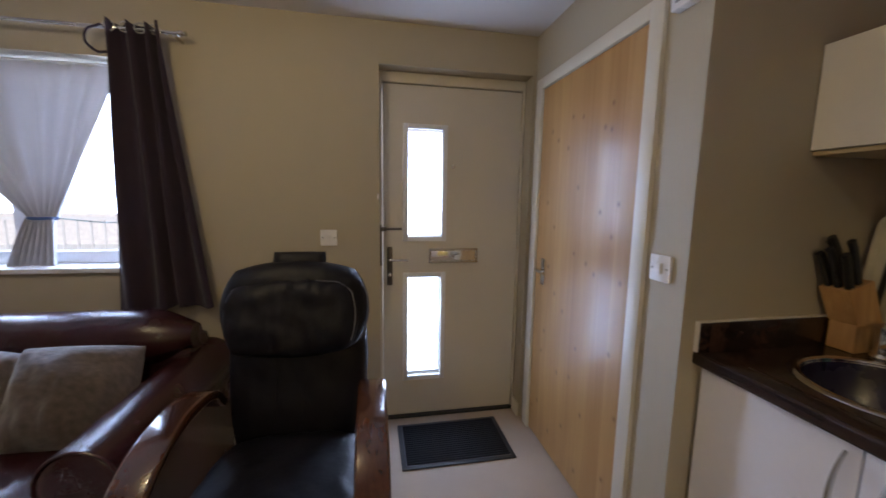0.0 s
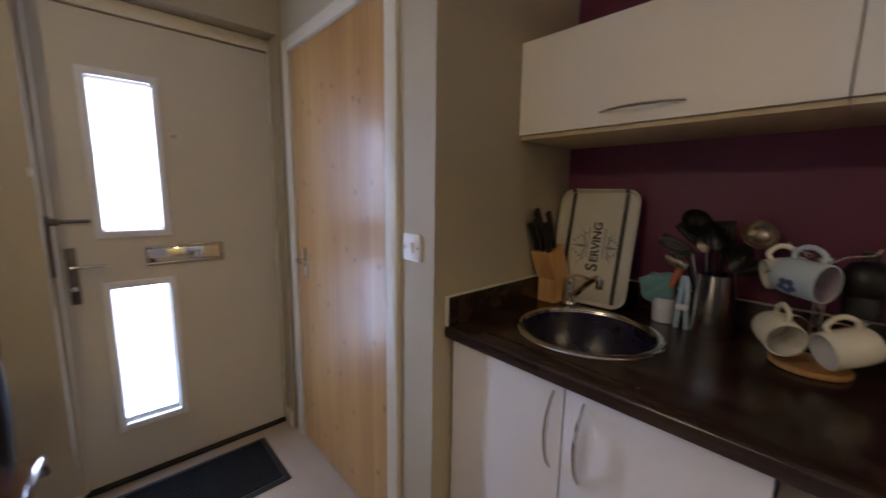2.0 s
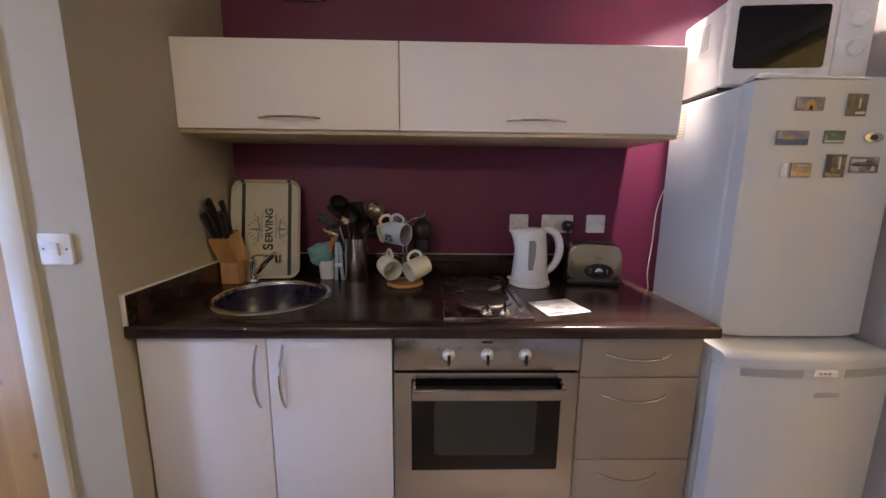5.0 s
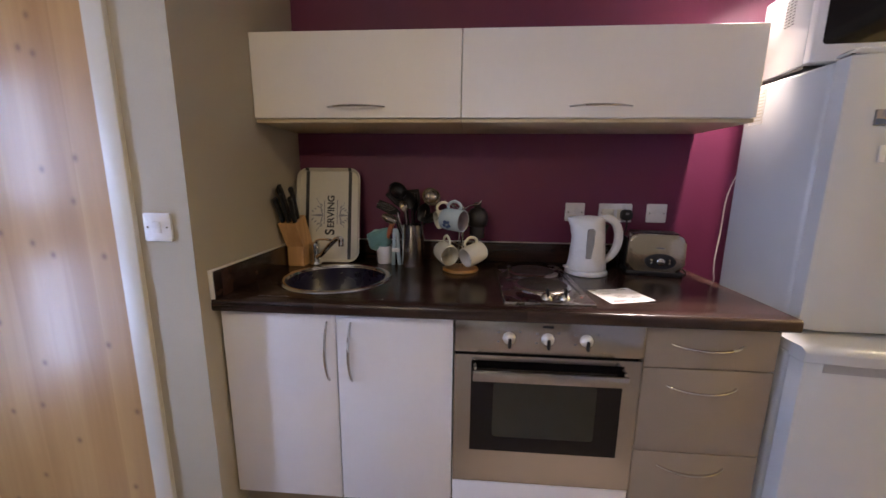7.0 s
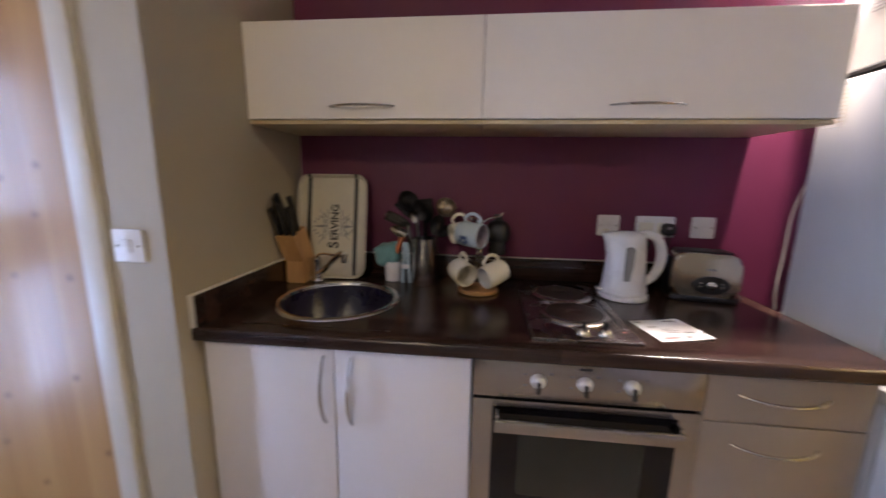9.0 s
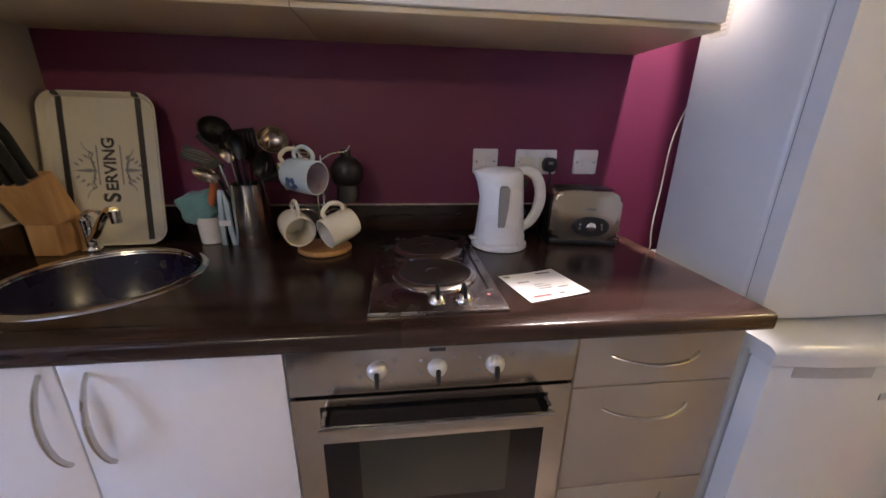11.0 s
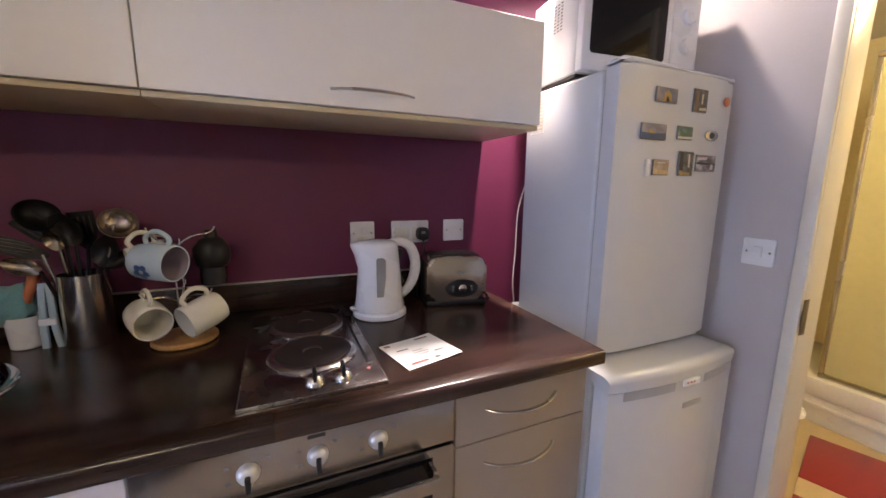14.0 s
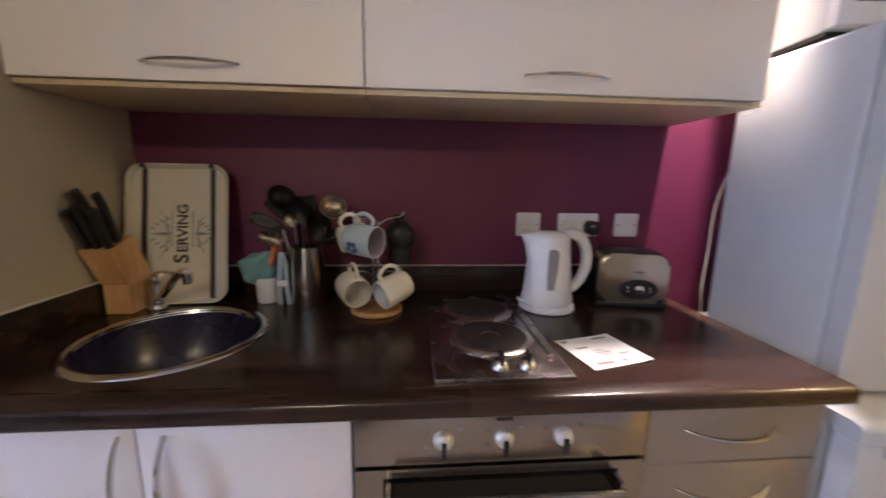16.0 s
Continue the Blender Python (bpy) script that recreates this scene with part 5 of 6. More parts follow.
def door_mat():
    m = thing("door_mat", (-0.56, 1.77, 0), "black ribbed door mat on the carpet", "door mat")
    x0, x1, y0, y1 = -0.868, -0.258, 1.580, 1.965
    part("border", box((x0, y0, 0.0005), (x1, y1, 0.008), 0.003), RUBBER, m)
    part("bed", box((x0 + 0.024, y0 + 0.022, 0.0082), (x1 - 0.024, y1 - 0.022, 0.0088)), MATGROOVE, m, "dusty grey grooves")
    rib = None
    for k in range(19):
        y = y0 + 0.034 + (y1 - y0 - 0.068) * k / 18
        if rib is None:
            rib = part("rib", sweep([(x0 + 0.028, y, 0.0089), (x1 - 0.028, y, 0.0089)], [(-0.0062, 0), (0.0062, 0), (0.0045, 0.007), (-0.0045, 0.007)]), MATPILE, m)
            first = y
        else:
            o = rib.copy()
            scene.collection.objects.link(o)
            o.location = (rib.location[0], rib.location[1] + y - first, rib.location[2])


armchair()
sofa()
curtains()
door_mat()


# ---- wall plates ----
def wall_plate(origin, normal, w, label, kind, category="switch"):
    p = thing("wall_plate" if kind != "sockets" else "wall_socket", facing(origin, normal), label, category)
    h = 0.086
    part("plate", slab(rounded(w, h, 0.005), 0.0005, 0.009, bevel=0.002), WHITEPLASTIC, p, local=True)
    for s in (-1, 1):
        part("screw", lathe([(0.0035, 0.009), (0.003, 0.0102), (0, 0.0102)], 10, m=pose(s * (w / 2 - 0.012), 0, 0)), SATIN, p, local=True)
    if kind == "rocker":
        part("rocker", moved(box((-0.012, -0.018, 0), (0.012, 0.018, 0.006), 0.002), pose(0, 0, 0.008, 5)), WHITEPLASTIC, p, local=True)
    if kind == "fused":
        part("rocker", moved(box((-0.009, -0.012, 0), (0.009, 0.012, 0.006), 0.002), pose(0.004, 0.006, 0.008, 5)), WHITEPLASTIC, p, local=True)
        part("fuse_holder", box((-0.02, -0.026, 0.009), (0.006, -0.014, 0.0105), 0.001), CREAMPLASTIC, p, local=True)
    if kind == "double rocker":
        for x in (-0.013, 0.013):
            part("rocker", moved(box((x - 0.010, -0.015, 0), (x + 0.010, 0.015, 0.005), 0.002), pose(0, 0, 0.008, 4)), WHITEPLASTIC, p, local=True)
    if kind == "blank":
        part("outlet", lathe([(0.016, 0.009), (0.015, 0.0115), (0.010, 0.012), (0, 0.010)], 20), WHITEPLASTIC, p, local=True)
    if kind == "sockets":
        for x in (-0.036, 0.036):
            part("socket_face", box((x - 0.028, -0.034, 0.009), (x + 0.028, 0.018, 0.0105), 0.002), CREAMPLASTIC, p, "ivory socket face", local=True)
            part("rocker", moved(box((x - 0.007, 0.022, 0), (x + 0.007, 0.036, 0.004), 0.001), pose(0, 0, 0.008, 4)), WHITEPLASTIC, p, local=True)
    return p


wall_plate((-1.237, YN, 1.152), (0, -1, 0), 0.086, "white single light switch on the greige wall", "rocker")
wall_plate((XD, 0.900, 1.155), (-1, 0, 0), 0.086, "white light switch beside the pine door", "rocker")
wall_plate((-0.034, YS, 1.138), (0, 1, 0), 0.088, "white light switch beside the bathroom door", "rocker")
wall_plate((XE, -0.536, 1.158), (-1, 0, 0), 0.088, "white fused switch on the plum wall", "fused")
wall_plate((XE, -0.722, 1.157), (-1, 0, 0), 0.150, "white double socket on the plum wall", "sockets", "socket")
wall_plate((XE, -0.909, 1.158), (-1, 0, 0), 0.088, "white single outlet plate on the plum wall", "blank", "socket")


def plug():
    y, z = -0.766, 1.150
    p = thing("plug", (0.65, y, z), "black mains plug in the double socket", "plug")
    part("body", slab(rounded(0.046, 0.048, 0.014), 0, 0.032, facing((0.669, y, z), (-1, 0, 0)), bevel=0.006), BLACK, p)
    part("fuse_label", slab(rounded(0.016, 0.010, 0.002), 0.0322, 0.033, facing((0.669, y + 0.002, z + 0.006), (-1, 0, 0))), GREYINK, p)
    part("cord", tube(smooth_path([(0.645, y, z - 0.022), (0.640, y, z - 0.06), (0.640, y + 0.02, 1.02), (0.63, y + 0.03, 0.95), (0.60, y + 0.04, 0.916)]), 0.004, 8, up=(0, 1, 0)), BLACK, p)


plug()
v = thing("extractor_vent", (0.64, 0.455, 2.11), "white plastic extractor vent high on the plum wall", "vent")
part("case", box((0.615, 0.352, 2.112), (0.679, 0.558, 2.275), 0.012, 3), WHITEPLASTIC, v)
part("grille", box((0.611, 0.375, 2.135), (0.6145, 0.535, 2.255), 0.004), CREAMPLASTIC, v)
c = thing("door_chime", (XD - 0.02, 0.885, 1.935), "small white door chime box near the ceiling", "chime")
part("case", box((XD - 0.034, 0.846, 1.936), (XD - 0.001, 0.925, 2.05), 0.006), WHITEPLASTIC, c)
part("speaker_slots", box((XD - 0.0352, 0.865, 1.955), (XD - 0.0342, 0.905, 1.962)), GREYINK, c)


def ceiling_spots(x, y, label, n=1):
    l = thing("ceiling_light", (x, y, H - 0.1), label, "lamp")
    part("rose", lathe([(0.055, H - 0.001), (0.054, H - 0.018), (0.040, H - 0.026), (0, H - 0.026)], 28, m=pose(x, y, 0)), CHROME, l)
    for k in range(n):
        a = 2 * math.pi * k / n
        hx, hy = x + 0.03 * math.cos(a) * (n > 1), y + 0.03 * math.sin(a) * (n > 1)
        part("bulb", lathe([(0.012, H - 0.026), (0.014, H - 0.045), (0.022, H - 0.055), (0.020, H - 0.065), (0, H - 0.067)], 18, m=pose(hx, hy, 0)), LAMPGLOW, l, "lit bulb")




def spot_bar():
    """Two lit heads on a short bar under the ceiling."""
    x, y = 0.328, -1.19
    l = thing("ceiling_light", (x, y, H - 0.1), "small lit two-head ceiling spot bar above the fridge", "lamp")
    part("rose", box((x - 0.03, y - 0.16, H - 0.022), (x + 0.03, y + 0.16, H - 0.001), 0.006), CHROME, l, "slim chrome bar")
    for bx, by, bz in (BULB_A, BULB_B):
        h = part("head", lathe([(0.010, H - 0.022), (0.012, bz + 0.052), (0.026, bz + 0.046), (0.029, bz + 0.012), (0.027, bz + 0.012), (0.024, bz + 0.043), (0, bz + 0.044)], 24, m=pose(bx, by, 0)), CHROME, l, "chrome cup")
        part("bulb", lathe([(0, bz + 0.0435), (0.014, bz + 0.042), (0.023, bz + 0.030), (0.020, bz + 0.023), (0, bz + 0.022)], 18, m=pose(bx, by, 0)), LAMPGLOW, h, "lit bulb")


spot_bar()
ceiling_spots(-1.75, 0.55, "three-bulb ceiling lamp in the living area", 3)


# ---- things on the worktop ----
def serving_tray():
    ax, q = radians(12), radians(3.0)
    X = Vector((math.sin(q), -math.cos(q), 0))
    Y = Vector((math.sin(ax), 0, math.cos(ax)))
    Z = X.cross(Y).normalized()
    Y = Z.cross(X)
    m = Matrix.Translation((0.548, 0.628, 0.912)) @ Matrix((X, Y, Z)).transposed().to_4x4()
    t = thing("serving_tray", m, "cream serving tray leaning on the plum wall", "tray")
    w, h = 0.302, 0.445
    part("base", slab(rounded(w - 0.02, h - 0.02, 0.04, 8), 0.0, 0.004, pose(0, h / 2, 0)), TRAYCREAM, t, local=True)
    rim = [(x, y + h / 2, 0.006) for x, y in rounded(w - 0.012, h - 0.012, 0.045, 8)]
    rim.append(rim[0])
    part("rim", sweep(rim, [(-0.010, -0.006), (-0.006, -0.006), (0.006, 0.010), (0.006, 0.014), (0.002, 0.014)], cap=False), TRAYCREAM, t, "raised cream rim", local=True)
    for x in (-0.103, 0.100):
        part("stripe", box((x - 0.008, 0.006, 0.0042), (x + 0.008, h - 0.006, 0.0048)), INK, t, "dark painted stripe", local=True)
        part("rim_stripe", box((x - 0.008, h - 0.012, 0.005), (x + 0.008, h + 0.001, 0.0208), 0.002), INK, t, local=True)
    tx = letters("S", 0.062, pose(0.008, 0.142, 0.0046, 0, 0, 90), heavy=0.0016)
    letters("ERVING", 0.045, pose(0.011, 0.240, 0.0046, 0, 0, 90), bm=tx, heavy=0.0012)
    part("lettering", tx, INK, t, "the word SERVING in dark capitals", local=True)
    for x0, way, reach, tall in ((-0.026, -1, 0.064, 0.074), (0.048, 1, 0.050, 0.055)):
        o = bmesh.new()
        for s in (1, -1):
            for turn, size in ((2.6, 1.0), (3.4, 0.62), (2.0, 0.36)):
                curl = [(x0 + way * (0.004 + reach * 0.42 * size * q * (1 + 0.8 * math.sin(turn * math.pi * q)) * 0.6), 0.222 + s * (0.005 + tall * size * (q - 0.10 * math.cos(turn * math.pi * q))), 0.0046) for q in [k / 20 for k in range(21)]]
                tube(curl, 0.0017, 5, bm=o, scale=lambda q: 1.4 - 0.8 * q)
            for k in range(4):
                leaf = (x0 + way * reach * (0.12 + 0.2 * k), 0.222 + s * tall * (0.62 - 0.15 * k))
                slab([(0, 0), (0.008 * way, 0.004 * s), (0.013 * way, 0.013 * s), (0.002 * way, 0.008 * s)], 0, 0.0006, pose(leaf[0], leaf[1], 0.0042), bm=o)
        slab([(-0.004 * way, 0), (reach * 0.3 * way, 0.006), (reach * way, 0), (reach * 0.3 * way, -0.006)], 0, 0.0006, pose(x0, 0.222, 0.0043), bm=o)
        part("ornament", o, GREYINK, t, "printed scroll ornament", local=True)
    for x in (-0.022, 0.040):
        part("small_print", box((x - 0.002, 0.18, 0.0043), (x + 0.002, 0.295, 0.0047)), GREYINK, t, local=True)


def knife_block():
    b = thing("knife_block", (0.5, 0.74, 0.91), "beech knife block full of black-handled knives", "knife block")
    part("base", box((0.452, 0.702, 0.9105), (0.555, 0.776, 1.000), 0.003), BLOCKWOOD, b)
    up = bmesh.new()
    lo = [(0.452, 0.700), (0.452, 0.778), (0.55, 0.778), (0.55, 0.700)]
    rings = []
    for z, dx in ((1.0003, 0.0), (1.108, -0.045)):
        rings.append([up.verts.new((x + dx, y + (0.010 if z > 1.05 else 0), z + (0.03 if (x > 0.5 and z > 1.05) else 0))) for x, y in lo])
    for k in range(4):
        up.faces.new((rings[0][k], rings[0][(k + 1) % 4], rings[1][(k + 1) % 4], rings[1][k]))
    up.faces.new(rings[0]), up.faces.new(rings[1])
    part("slanted_top", up, BLOCKWOOD, b, smooth=0)
    random.seed(4)
    for i, (dx, dy, ln) in enumerate([(0.015, 0.014, 0.120), (0.015, 0.040, 0.135), (0.015, 0.064, 0.115), (0.055, 0.020, 0.150), (0.055, 0.052, 0.160), (0.075, 0.068, 0.140)]):
        k = thing("kitchen_knife", (0.42 + dx, 0.71 + dy, 1.10), "knife with a black riveted handle in the block", "knife", "knives in the block")
        p0 = Vector((0.412 + dx, 0.706 + dy, 1.105 + dx * 0.3))
        d = Vector((-0.36 + random.uniform(-0.05, 0.05), 0.10 * (dy - 0.03) / 0.03, 1)).normalized()
        part("handle", sweep(smooth_path([p0 - d * 0.01, p0 + d * ln * 0.35, p0 + d * ln * 0.8, p0 + d * ln + Vector((-0.006, 0, 0))]), rounded(0.016, 0.024, 0.006, 3), up=(1, 0, 0.3)), BLACK, k)
        part("bolster", sweep([p0 - d * 0.004, p0 + d * 0.008], rounded(0.017, 0.025, 0.004, 2), up=(1, 0, 0.3)), SATIN, k)


def cup_corner():
    c = thing("white_pot", (0.565, 0.357, 0.91), "small white pot holding a brush and dishcloth", "pot")
    part("body", lathe([(0.0, 0.911), (0.030, 0.911), (0.033, 0.914), (0.038, 0.99), (0.039, 0.995), (0.036, 0.995), (0.031, 0.92), (0, 0.918)], 32, m=pose(0.565, 0.357, 0)), WHITEPLASTIC, c)
    k = thing("dishcloth", (0.565, 0.37, 0.99), "teal dishcloth draped over the white pot", "cloth")

    def bunch(u, v):
        lat, lon = math.pi * (v - 0.5) * 0.996, 2 * math.pi * u
        n = Vector((math.cos(lat) * math.cos(lon), math.cos(lat) * math.sin(lon), math.sin(lat)))
        n = Vector([math.copysign(abs(c) ** 0.75, c) for c in n])
        fold = 0.45 * noise.noise(n * 1.3 + Vector((2.7, 0, 0))) + 0.30 * (0.5 - abs(noise.noise(Vector((n.x * 1.4, n.y * 2.2 + n.z * 2.6, 5)))))
        r = 1 + 0.5 * fold
        lift = 0.016 * max(0, -n.y) * max(0, n.z) - 0.012 * max(0, n.y) * max(0, -n.z)
        return Vector((0.562 + 0.040 * r * n.x, 0.380 + 0.050 * r * n.y, 1.024 + 0.046 * r * n.z + lift))

    part("cloth", grid(56, 40, bunch), TEALCLOTH, k, smooth=75)
    b = thing("washing_brush", (0.56, 0.335, 0.99), "orange-handled brush standing in the pot", "brush")
    part("handle", tube(smooth_path([(0.562, 0.352, 0.93), (0.552, 0.346, 1.01), (0.545, 0.330, 1.06), (0.543, 0.310, 1.115)]), 0.0095, 10, scale=lambda s: 0.8 + 0.5 * s), ORANGE, b)
    s = thing("bag_clip", (0.535, 0.297, 0.91), "pale blue plastic clip tool standing on the worktop", "clip")
    for dy in (-0.012, 0.010):
        part("jaw", sweep(smooth_path([(0.535, 0.297 + dy * 1.4, 0.9105), (0.530, 0.297 + dy, 0.97), (0.535, 0.297 + dy * 0.8, 1.04), (0.545, 0.299 + dy * 0.6, 1.078)]), rounded(0.012, 0.016, 0.004, 2), up=(0, 1, 0)), PALEBLUE, s)
    part("pivot", box((0.522, 0.279, 0.972), (0.535, 0.315, 0.990), 0.003), WHITEPLASTIC, s)


def utensils():
    x0, y0 = 0.535, 0.218
    p = thing("utensil_holder", (x0, y0, 0.91), "brushed steel utensil holder on the worktop", "utensil holder")
    part("body", lathe([(0, 0.911), (0.050, 0.911), (0.052, 0.914), (0.052, 1.098), (0.053, 1.101), (0.050, 1.101), (0.049, 0.918), (0, 0.916)], 40, m=pose(x0, y0, 0)), STEELV, p)

    def head(kind, m, turn=0):
        if kind == "ladle":
            return lathe([(0.0, -0.022), (0.022, -0.018), (0.038, -0.004), (0.043, 0.012), (0.041, 0.012), (0.036, -0.002), (0.02, -0.015), (0, -0.019)], 24, m=m)
        if kind == "spoon":
            return moved(grid(12, 10, lambda u, v: Vector(((u - 0.5) * 0.058 * math.sin(math.pi * (0.08 + 0.88 * v)) ** 0.6, v * 0.085, -0.014 * (1 - (2 * u - 1) ** 2) * math.sin(math.pi * v))), 0.002), m)
        if kind == "spatula":
            return slab([(-0.010, -0.012), (0.010, -0.012), (0.030, 0.010), (0.038, 0.035), (0.036, 0.092), (-0.036, 0.092), (-0.038, 0.035), (-0.030, 0.010)], -0.001, 0.001, m)
        a = math.pi * turn / 5
        loop = [(0.028 * math.sin(t) * math.cos(a), 0.05 - 0.055 * math.cos(t), 0.028 * math.sin(t) * math.sin(a)) for t in [2 * math.pi * j / 24 for j in range(25)]]
        return moved(tube(loop, 0.0012, 5, up=(0.3, 0.2, 1)), m)

    # kind, where the stem leaves the pot, where the head starts, way of the head, size, materials, words
    rows = [("ladle", (0.012, 0.015), (0.540, 0.250, 1.238), (-0.2, 0.9, 0.4), (1.0, 1.0), UTENSIL, UTENSIL, "black nylon ladle"),
            ("spatula", (0.008, 0.02), (0.550, 0.262, 1.185), (-0.1, 0.7, 0.7), (0.70, 1.0), UTENSIL, UTENSIL, "black slotted spatula"),
            ("spatula", (-0.005, 0.03), (0.524, 0.285, 1.155), (-0.15, 0.9, 0.42), (0.55, 1.05), SATIN, UTENSIL, "slotted turner with a black blade"),
            ("spoon", (-0.02, 0.025), (0.516, 0.290, 1.115), (-0.25, 0.9, 0.45), (0.7, 0.8), UTENSIL, LADLESTEEL, "steel serving spoon with a dark handle"),
            ("ladle", (0.01, -0.02), (0.560, 0.150, 1.222), (0, -0.4, 0.9), (1.0, 1.0), LADLESTEEL, LADLESTEEL, "steel ladle"),
            ("spoon", (-0.015, -0.005), (0.530, 0.222, 1.175), (-0.1, 0.35, 0.9), (1.0, 1.0), UTENSIL, UTENSIL, "black cooking spoon"),
            ("spoon", (0.015, -0.028), (0.530, 0.165, 1.115), (0, -0.9, 0.5), (0.7, 1.0), UTENSIL, UTENSIL, "black plastic spoon leaning"),
            ("spatula", (0.02, 0.005), (0.575, 0.215, 1.170), (0.05, 0.1, 0.95), (0.8, 0.95), UTENSIL, UTENSIL, "black fish slice"),
            ("spoon", (0.0, 0.0), (0.545, 0.185, 1.115), (-0.1, -0.35, 0.9), (1.1, 1.0), UTENSIL, UTENSIL, "black draining spoon"),
            ("spoon", (-0.01, 0.012), (0.522, 0.250, 1.165), (-0.2, 0.35, 0.9), (0.62, 0.6), LADLESTEEL, LADLESTEEL, "small steel spoon"),
            ("whisk", (0.0, 0.02), (0.535, 0.300, 1.165), (-0.2, 0.9, 0.35), (0.55, 0.8), AGED, AGED, "small wire whisk")]
    for kind, (dx, dy), tip, way, (sx, sy), ha, hb, words in rows:
        a = Vector((x0 + dx * 0.6, y0 + dy * 0.6, 0.93))
        b = Vector(tip)
        u = thing("kitchen_utensil", Matrix.Translation(a), words + " in the steel holder", "utensil", "utensils in the holder")
        part("stem", tube([a, a.lerp(b, 0.5), b], 0.0042, 8, up=(1, 0, 0)), ha, u)
        d = Vector(way).normalized()
        z = Vector((-1, 0.15, 0.35))
        x = d.cross(z).normalized()
        m = Matrix.Translation(b) @ Matrix((x, d, x.cross(d))).transposed().to_4x4() @ Matrix.Diagonal((sx, sy, 1, 1))
        if kind == "ladle" and hb == UTENSIL:
            m = Matrix.Translation(b + Vector((-0.012, 0.036, 0.010))) @ pose(0, 0, 0, 30, -50, 0)
        elif kind == "ladle":
            m = Matrix.Translation(b + Vector((-0.01, -0.012, 0.0))) @ pose(0, 0, 0, 12, -62, 10)
        if kind == "whisk":
            for k in range(5):
                part("wire", head(kind, m, k), hb, u)
            continue
        h = part("head", head(kind, m), hb, u)
        if kind == "spatula":
            for k in range(4):
                part("slot", moved(box((-0.026 + 0.0155 * k, 0.030, -0.0016), (-0.021 + 0.0155 * k, 0.078, 0.0016)), m), INK, h)


def mug_at(origin, way, outer, inner, label, r=0.042, h=0.092, flower=False):
    g = thing("mug", aimed(Vector(origin) - Vector(way).normalized() * h / 2, way), label, "mug", "mugs on the mug tree")
    part("body", lathe([(0, 0), (r * 0.86, 0), (r * 0.93, 0.005), (r, 0.03), (r, h - 0.002), (r - 0.0015, h), (r - 0.004, h - 0.001)], 40), outer, g, local=True)
    part("inside", lathe([(r - 0.004, h - 0.001), (r - 0.0045, 0.03), (r * 0.8, 0.008), (0, 0.007)], 40), inner, g, local=True)
    line = smooth_path([(r - 0.003, 0, h * 0.80), (r + 0.016, 0, h * 0.84), (r + 0.030, 0, h * 0.62), (r + 0.029, 0, h * 0.40), (r + 0.014, 0, h * 0.20), (r - 0.004, 0, h * 0.22)], 6)
    part("handle", sweep(line, ring(0.0062, 10, 0.8), up=(0, 1, 0)), outer, g, local=True)
    if flower:
        for ang in (radians(112), radians(215), radians(-70)):
            cz = h * 0.45
            f = bmesh.new()
            for k in range(5):
                t = 2 * math.pi * k / 5
                ca, cc = ang + 0.0130 * math.cos(t) / r, cz + 0.0130 * math.sin(t)
                pts = [(ca + 0.0084 * math.cos(q) / r, cc + 0.0084 * math.sin(q)) for q in [2 * math.pi * j / 10 for j in range(10)]]
                vs = [f.verts.new(((r + 0.0006) * math.cos(a), (r + 0.0006) * math.sin(a), z)) for a, z in pts]
                f.faces.new(vs)
            part("flower_print", f, INKBLUE, g, "blue flower print", local=True)


